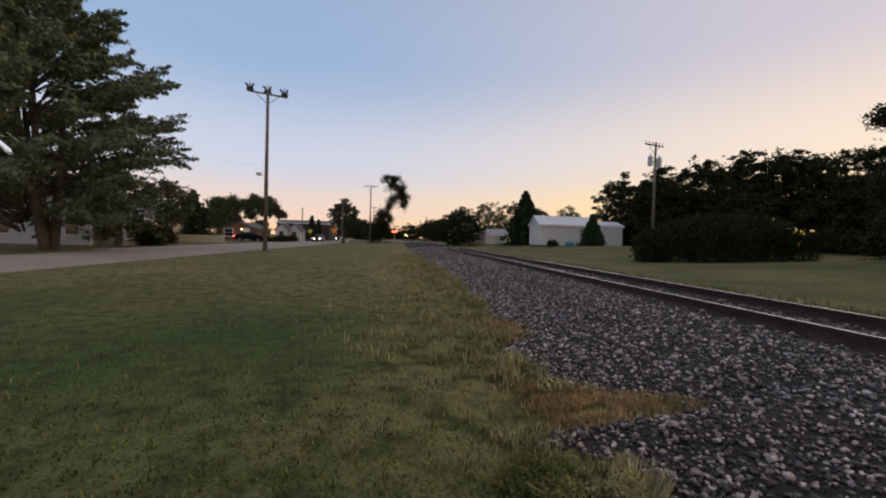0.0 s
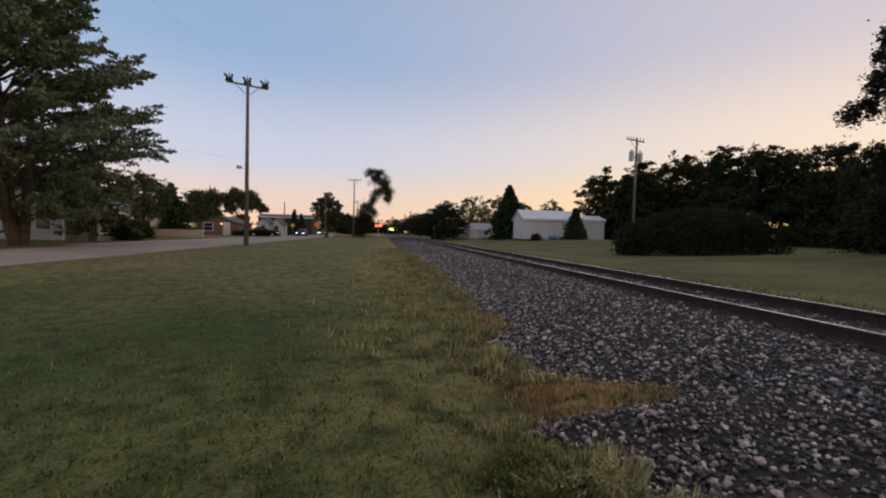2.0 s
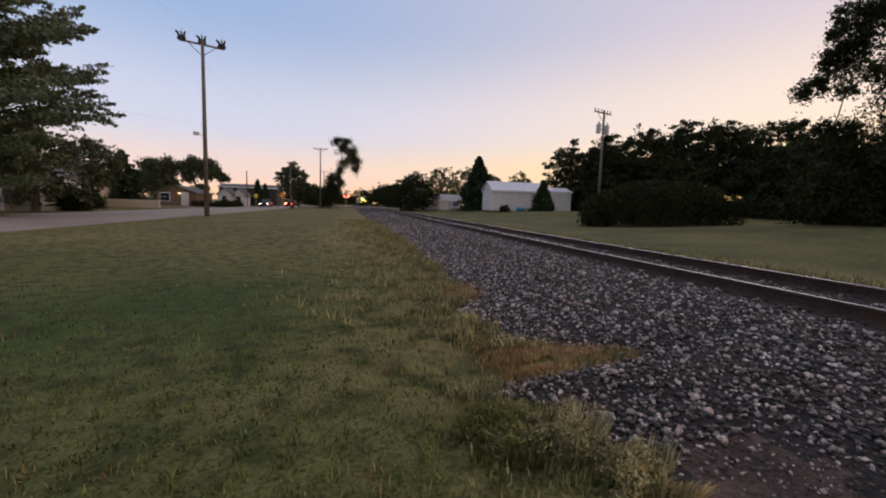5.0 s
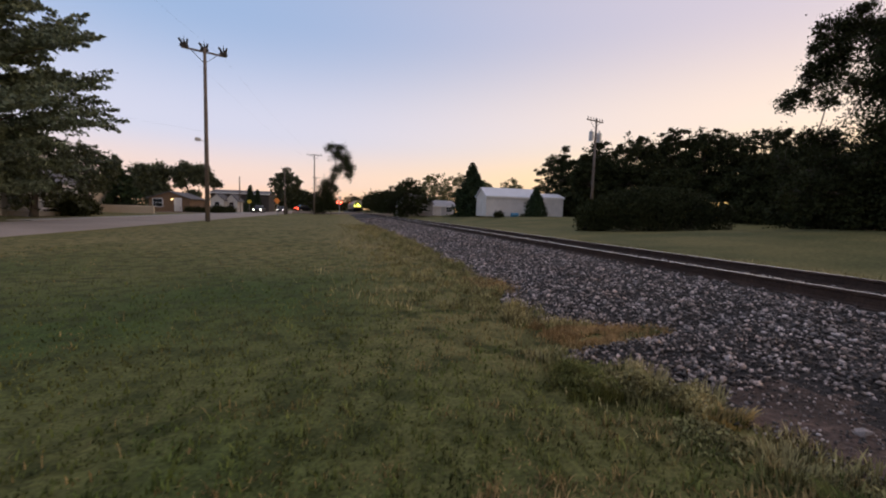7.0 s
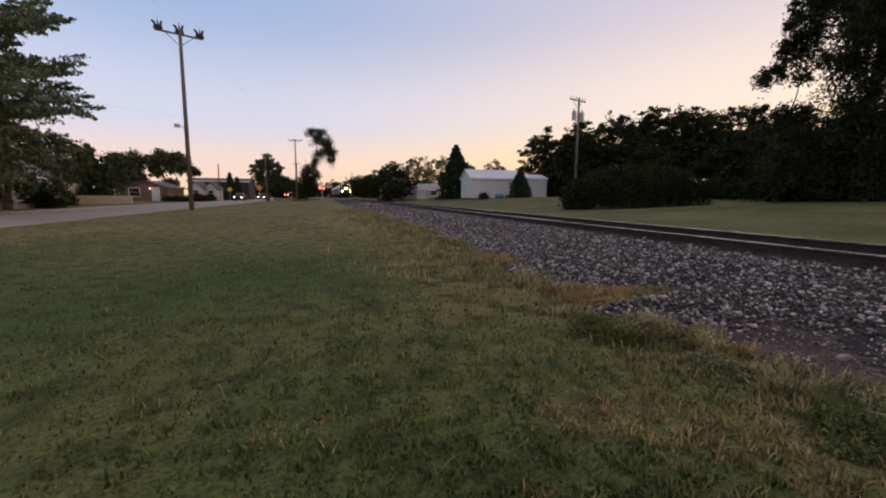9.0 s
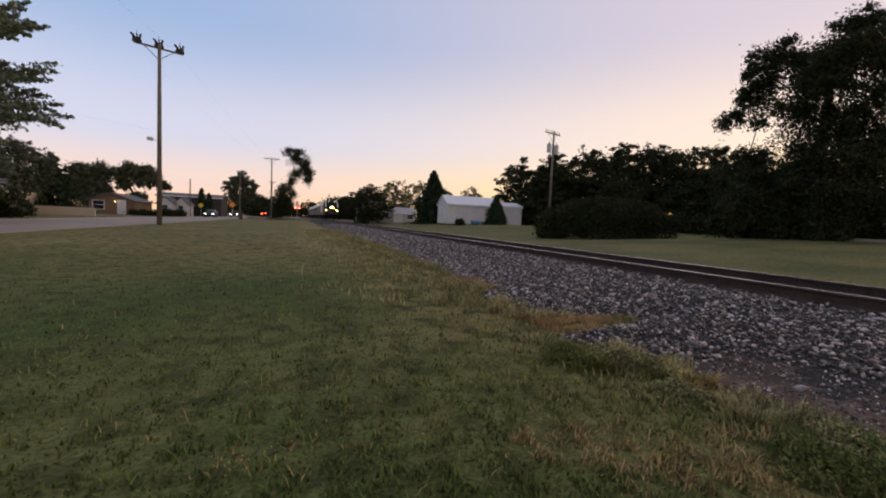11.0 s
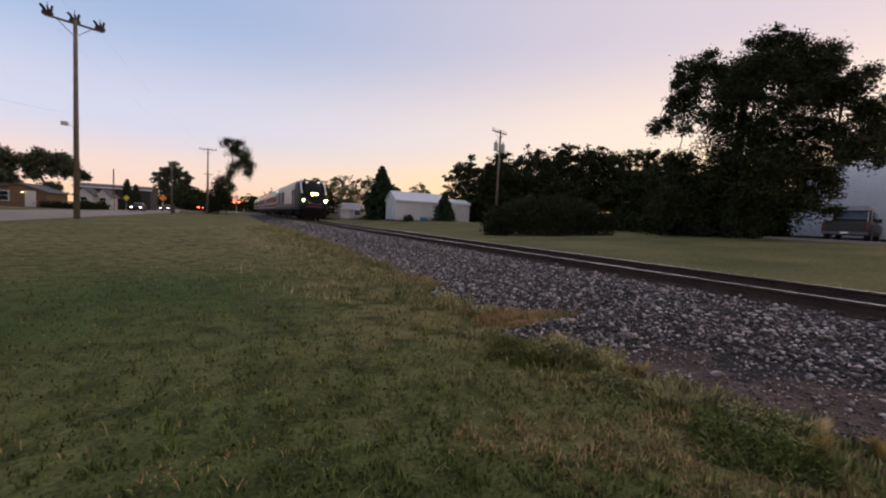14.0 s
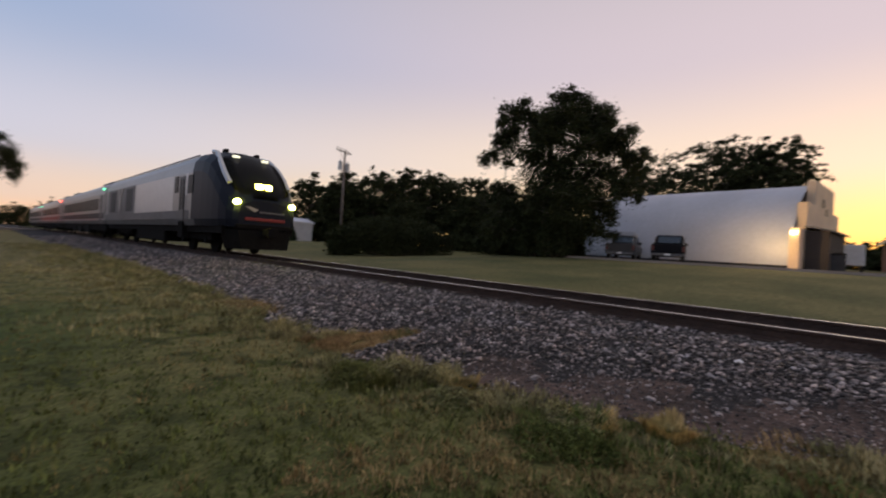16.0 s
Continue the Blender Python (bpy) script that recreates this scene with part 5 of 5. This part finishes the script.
for i, (x, y, h, r) in enumerate(((48, 14.2, 12.6, 4.4), (49, 6.8, 14.6, 5.0), (49, 2.4, 14.0, 4.2))):
    tree(x, y, h, r, "dark spreading tree behind the hall", 100 + i, leaves=17000, size=0.135, lobes=44, bare=0.35, spread=.31, squash=.3, plume=.9, group="trees behind the hall", core=.4, fill=.7)
for i in range(8):
    tree(105 + 9 * math.sin(i * 2.1), -75 + 17 * i, 5.5 + 1.2 * math.sin(i * 1.3), 6.5, "low dark tree far beyond the hall", 110 + i, leaves=4000, size=.5, lobes=20, bare=.03, spread=.5, group="trees far beyond the hall")


def trailer(x, y, rz):
    p = empty("box_trailer", x, y, z_at(x, y), rz, label="white enclosed box trailer standing on its wheels", category="trailer")
    part("body", boxed(-1.1, 1.1, -2.2, 2.2, .45, 2.05, bevel=.06), M["white_side"], p)
    part("rear_door", boxed(-1.13, -1.09, -1.4, -.5, .6, 1.85), M["trim"], p)
    part("drawbar", boxed(-.08, .08, 2.2, 3.4, .45, .55), M["dark_metal"], p)
    for s in (-1, 1):
        wheel(p, s * 1.05, -.3, .33, .2)
    return p


trailer(39.5, -3.1, 90)


def barrel(x, y):
    p = empty("barrel", x, y, z_at(x, y), label="blue plastic barrel lying on the grass by a garage", category="barrel")
    b = tubed((-.55, 0, .3), (.55, 0, .3), .29, .29, 16)
    for u in (-.5, -.2, .2, .46):
        tube(b, (u, 0, .3), (u + .05, 0, .3), .315, .315, 16)
    part("drum", b, M["blue_plastic"], p)
    part("bung", tubed((-.58, .1, .42), (-.54, .1, .42), .04, .04, 8), M["dark_metal"], p)
    return p


barrel(18.3, 55.2)


def dumpster(x, y, rz):
    p = empty("dumpster", x, y, z_at(x, y), rz, label="dark steel dumpster beside the hall front", category="dumpster")
    part("bin", loft([[(-.7, -.95, .1), (.55, -.95, .1), (.75, -.95, 1.25), (-.75, -.95, 1.1)], [(-.7, .95, .1), (.55, .95, .1), (.75, .95, 1.25), (-.75, .95, 1.1)]]), M["dark_metal"], p)
    part("lid", prismed([(-.78, 1.12), (.78, 1.27), (.78, 1.32), (-.78, 1.17)], "y", -.98, .98), M["under"], p)
    for u in (-.6, .6):
        part("foot", boxed(-.6, .5, u - .06, u + .06, 0, .1), M["dark_metal"], p)
    return p


dumpster(29.4, -1.95, 5)
gable_house("brick_house", 47, -11.6, 10, 11, 2.8, 4.2, "brown brick house beyond the hall", M["brick"], M["brown_roof"], windows=(("w", 1, 1, 1.4, 1.1),))

# ---- left of the track ----
utility_pole(-16.25, 33.1, 12.5, "tall wooden utility pole with braced crossarm and cutouts", arm=2.9, bells=0, wide_v=True, lamp=True, r=.17, turn=25)
utility_pole(-11.15, 80, 11.1, "wooden utility pole with a crossarm beside the street", arm=2.6, bells=4)
utility_pole(-13.4, 130, 10.5, "distant wooden utility pole", arm=2.2, bells=4)
utility_pole(-25.8, 89, 7.0, "short wooden pole without crossarm", arm=0)
utility_pole(-15.6, 74, 7.9, "slim wooden pole before a round tree", arm=1.2, bells=2, r=.12)
cable((-15.0, 33.1, 11.6), (-10.2, 80, 9.8), .7)
cable((-17.3, 33.1, 11.6), (-12.0, 80, 9.8), .7)
cable((-15.0, 33.1, 11.6), (-19, -20, 11), .8)
# far end set to fit the camera's view and hidden in the maple
cable((-16.4, 33.1, 6.2), (-28.0, 26.2, 7.1), .12)
layered_tree(-28.2, 26.5, ((1.9, 4.6), (4.5, 7.4), (7.2, 8.1), (9.8, 7.6), (11.8, 6.6), (13.4, 4.8), (15.2, 3.0), (17.0, .8)), "large silver maple with upswept feathery boughs", 11, M["leaf_silver"], branches=175, leaves=205000, size=.108, inner=.42, foot=1.25, trunk=.4, spread=.34, twigs=11, long=.16, sag=.34, fat_=.20, sweep=.6)
tree(-28.7, 35.8, 6.2, 2.5, "small tree before a grey house", 12, leaf=M["leaf_hazed"], leaves=5000, size=.16, bare=.2, spread=.42)
grey = gable_house("grey_house", -35.4, 40.6, 9, 9, 3.1, 5.6, "pale grey house with white trim behind a maple", M["pale_grey"], M["shingle"], axis="y", windows=(("e", 1.5, 1, 1.0, 1.5), ("s", 3.0, .9, 1.0, 1.5), ("s", -2.2, .9, 1.0, 1.5)), doors=(("e", -.8, .3, .95, 2.05),))
for u in (-4.44, 4.44):
    part("corner_board", boxed(u - .09, u + .09, -4.54, -4.40, 0, 3.1), M["trim"], grey, "white corner board")
porch_deck = part("porch", boxed(4.52, 6.4, -3.9, 1.4, 0, .42), M["concrete"], grey, "low porch with white posts")
for v in (-3.8, -1.3, 1.3):
    part("post", boxed(6.25, 6.37, v - .06, v + .06, .42, 2.6), M["trim"], porch_deck, "white porch post")
for h in (.62, 1.25):
    part("porch_rail", boxed(6.27, 6.34, -3.74, -1.36, h, h + .09), M["trim"], porch_deck, "white porch rail")
    part("porch_rail", boxed(4.55, 6.24, -3.85, -3.78, h, h + .09), M["trim"], porch_deck, "white porch rail")
part("porch_roof", prismed([(4.51, 3.0), (6.7, 2.6), (6.7, 2.72), (4.51, 3.12)], "y", -4.2, 1.7), M["shingle"], porch_deck)
gable_house("cream_house", -39.5, 58, 8, 8, 2.3, 3.1, "low cream house with a white fascia", M["cream_wall"], M["brown_roof"], windows=(("e", -1.5, 1, 1.4, 1.1), ("s", 2, 1, 1.4, 1.1)))
conifer(-35.0, 62, 7.4, 3.1, "dark pine with open branches", 13, needles=13000, size=.15, bare=.12, tiers=13, open_=.7)
part_wall = part("garden_wall", boxed(-34.9, -29.2, 58, 58.3, z_at(-32, 58) - .05, z_at(-32, 58) + 1.0, bevel=.02), M["cream_wall"], label="long low cream fence between gardens")
tagged(part_wall, category="fence")
clump_tree(-41.2, 88, ((0, 0, 0), (0, 0, 3), (.2, 0, 6)), ((-1.6, 0, 5.0, 1.9, 1.9), (1.4, .5, 4.6, 2.0, 1.9), (-.6, 0, 7.6, 2.2, 1.6), (1.5, 0, 7.2, 1.8, 1.5), (0, .5, 2.8, 2.2, 1.5), (2.4, 0, 3.2, 1.4, 1.4)), "broad grey-green tree between houses", 120, M["leaf_hazed"], 950, .22, .3)
clump_tree(-34.3, 89, ((0, 0, 0), (-.3, 0, 3.2), (-1.2, 0, 5.4), (-1.6, 0, 7.0)), ((-2.6, 0, 7.2, 1.5, 1.4), (-.8, 0, 8.2, 1.7, 1.2), (1.0, 0, 8.0, 1.7, 1.2), (2.4, 0, 6.8, 1.3, 1.2), (-1.8, 0, 5.6, 1.2, .9), (.6, 0, 6.3, 1.3, .9), (4.4, 0, 5.8, 1.0, .9), (.2, 0, 3.4, 1.4, 1.2)), "flat-topped grey-green tree with an open crown", 121, M["leaf_hazed"], 950, .22, .28)
porch = gable_house("porch_house", -32.3, 76, 5.6, 8, 2.2, 3.2, "low house with a warmly lit porch", M["lit"], M["shingle"], axis="y", windows=(("s", -1.6, .9, 1.3, 1.2),), doors=(("s", 1.2, .2, .9, 2.0),))
part("porch_lamp", boxed(.42, .52, -4.22, -4.08, 2.02, 2.12, bevel=.02), M["bulb"], porch, "small glowing porch lamp")
for x, y, w in ((-28.75, 87, 2.3), (-26.75, 89, 2.0)):
    gable_house("white_cottage", x, y, w, 5, 2.4, 3.45, "small white gabled cottage front", M["white_side"], M["shingle"], axis="y", windows=(("s", 0, .9, .8, 1.1),))
gable_house("long_hall", -30.6, 117, 13.4, 10, 4.5, 5.3, "long low building with walls coloured as in shade and a white eaves line", M["shaded_wall"], M["shingle"])
for i, (x, y, h) in enumerate(((-25.0, 95, 5.7), (-25.2, 104, 5.2))):
    conifer(x, y, h, 1.3, "small dark pointed conifer by the street", 130 + i, needles=3000, size=.16, group="small conifers")
tree(-16.3, 82, 8.4, 2.3, "round dense dark tree beside the street", 14, leaf=M["leaf_hazed"], leaves=17000, size=.135, lobes=34, bare=.30, spread=.36, plume=.6)
for i in range(4):
    tree(-16 - 3 * i, 150 + 14 * i, 6.5 + i, 4, "dark distant tree along the street", 140 + i, leaves=3000, size=.35, lobes=16, bare=.08, spread=.42, group="distant street trees")
# the bent tree, its clumps placed to fit the camera's view
clump_tree(-9.75, 87, ((0, 0, 0), (.1, 0, 2.5), (.6, 0, 5), (1.7, 0, 7.6), (2.4, 0, 9.6), (2.2, 0, 12), (1.2, 0, 13.6)),
           ((-.2, 0, 1.6, 2.0, 1.5), (-.1, .3, 4.0, 2.1, 2.2), (1.3, 0, 3.6, 1.6, 1.8), (.7, 0, 6.0, 1.5, 1.5), (1.9, 0, 7.4, .9, 1.1), (2.9, 0, 9.4, 1.3, 1.3), (4.3, 0, 11.4, 1.6, 1.6), (2.5, 0, 12.2, 1.4, 1.3), (1.2, 0, 13.6, 1.1, .8), (3.4, 0, 13.5, 1.2, .9), (5.2, 0, 9.7, 1.1, 1.3), (4.9, 0, 8.2, .8, .9), (2.0, 0, 5.4, .9, 1.1)),
           "crooked tall tree whose crown hooks over above a dense base", 16, M["leaf"], 900, size=.115)
tree(-33.3, 52, 7.2, 2.7, "dark broad tree between a pine and a maple", 157, leaf=M["leaf_hazed"], leaves=11000, size=.13, lobes=30, bare=.33, spread=.38, plume=.6)
bush(-31.5, 46, 2.2, 1.5, 1.8, "dark garden shrubs before a cream house", 151, leaves=4000, size=.11)
bush(-28.6, 39.5, 1.7, 1.3, 2.0, "dark garden shrubs before a grey house", 156, leaves=6000, size=.1)
bush(-34.5, 52, 2.0, 1.5, 2.0, "dark garden shrubs before a cream house", 152, leaves=4000, size=.11)
bush(-28.5, 71.2, 2.2, .5, 1.0, "low dark shrubs before a porch", 153, leaves=3000, size=.1)
bush(-26.0, 74, 1.6, 1.0, 1.3, "low dark shrubs before a porch", 154, leaves=2500, size=.1)
bush(-25.6, 80, 1.2, .6, 1.2, "low dark clipped shrub before a white cottage", 155, leaves=2500, size=.09)
sign_post(-22.7, 82, "yellow diamond road sign on a steel post", M["yellow_sign"])
sign_post(-15.2, 62, "orange diamond road sign on a steel post", M["orange_sign"])
car(-22.0, 87.5, 180, M["grey_paint"], "grey car standing at the roadside with lamps on", "head")
car(-20.2, 106, 180, M["grey_paint"], "grey car standing at the roadside with lamps on", "head")
crossing_signal(-6.6, 97)
for i in range(9):
    tree(-60 + 16 * i, 320 + 20 * math.sin(i * 2.3), 9 + 2 * math.sin(i * 1.7), 8, "dark distant tree on the horizon", 160 + i, leaves=2500, size=.7, lobes=16, bare=.03, spread=.5, group="trees on the horizon")

# ---- small growth and stones ----
lawn()
weeds(-4.98, 0.66, .24, .11, 460, M["blade"], "dark green leafy weeds at the ballast edge", 61)
weeds(-4.72, 0.52, .20, .15, 420, M["weed"], "yellow-green weeds at the ballast edge", 62)
weeds(-4.55, 0.28, .15, .13, 300, M["weed"], "yellow-green weeds at the ballast edge", 71)
tuft(-4.47, 0.10, .15, .06, 900, M["gold"], "straw-yellow weeds at the ballast edge", 66)
tuft(-4.70, 0.48, .28, .10, 1300, M["weed"], "long yellow-green grass tuft at the ballast edge", 74)
tuft(-4.46, 0.22, .20, .08, 700, M["weed"], "long straw-yellow grass tuft at the ballast edge", 75)
tuft(-4.98, 0.62, .26, .09, 1200, M["blade"], "dark green grass tuft at the ballast edge", 76)
tuft(-4.62, -0.90, .30, .09, 1300, M["blade"], "dark green grass tuft at the ballast edge", 77)
tuft(-4.60, -0.40, .14, .07, 600, M["weed"], "pale straw weeds at the ballast edge", 67)
weeds(-4.78, -0.98, .27, .105, 480, M["blade"], "dark green tuft of weeds at the ballast edge", 63)
weeds(-4.50, -0.86, .18, .10, 300, M["weed"], "yellow-green tuft of weeds at the ballast edge", 72)
weeds(-4.72, -0.10, .20, .07, 260, M["weed"], "low yellow-green weeds at the ballast edge", 73)
tuft(-4.36, -0.95, .15, .065, 1000, M["gold"], "yellow tuft of weeds at the ballast edge", 65)
tuft(-4.10, -1.32, .13, .075, 2200, M["gold"], "small round tuft of dry straw grass", 64)
tuft(-3.95, -2.05, .34, .05, 900, M["straw"], "low yellow weeds at the ballast edge", 68)
stones()


# ---- what moves ----
def motions():
    def front(t):
        """The train slows from 82 to 46 km/h."""
        left = 16.0 - t
        return 13.55 + 12.85 * left + .31 * left * left
    for (thing, wheels), back in zip(TRAIN, (0, 22.1, 48.0, 73.9)):
        walk(thing, [(t / 2, pose(0, front(t / 2) + back, 0)) for t in range(33)])
    for thing, wheels in TRAIN[:2]:
        for w in wheels:
            at = w.location.copy()
            walk(w, [(i / FPS, pose(at.x, at.y, at.z, math.degrees((front(0) - front(i / FPS)) / 0.5))) for i in range(0, 481)])
    # out of a driveway, along the street, then up to the crossing
    walk(MOVING_CAR, [(t, pose(x, y, z, 0, 0, rz)) for t, x, y, z, rz in (
        (0, -29.5, 69, -.40, -80), (0.5, -28.9, 69, -.40, -80), (1, -27.9, 69, -.40, -80), (1.5, -26.5, 69, -.40, -80), (2, -24.7, 69.3, -.40, -76),
        (2.5, -22.8, 70.2, -.41, -66), (3, -21.2, 73, -.42, -45), (3.5, -20.0, 78, -.42, -24), (4, -19.3, 84, -.42, -10), (4.5, -18.7, 90.5, -.42, -6),
        (5, -18.0, 96, -.42, -14), (6, -16.4, 101.5, -.25, -40), (7, -14.6, 103.5, -.02, -58), (8, -13.5, 104, -.02, -55), (12.5, -11.8, 104.5, -.02, -55), (16, -11.7, 104.6, -.02, -55))])


TRAIN = [locomotive(), coach(22.1, 1), coach(48.0, 0), coach(73.9, 1)]
MOVING_CAR = car(-29.5, 69, -80, M["black_paint"], "dark car turning out of a driveway with red tail lights", "tail")
motions()
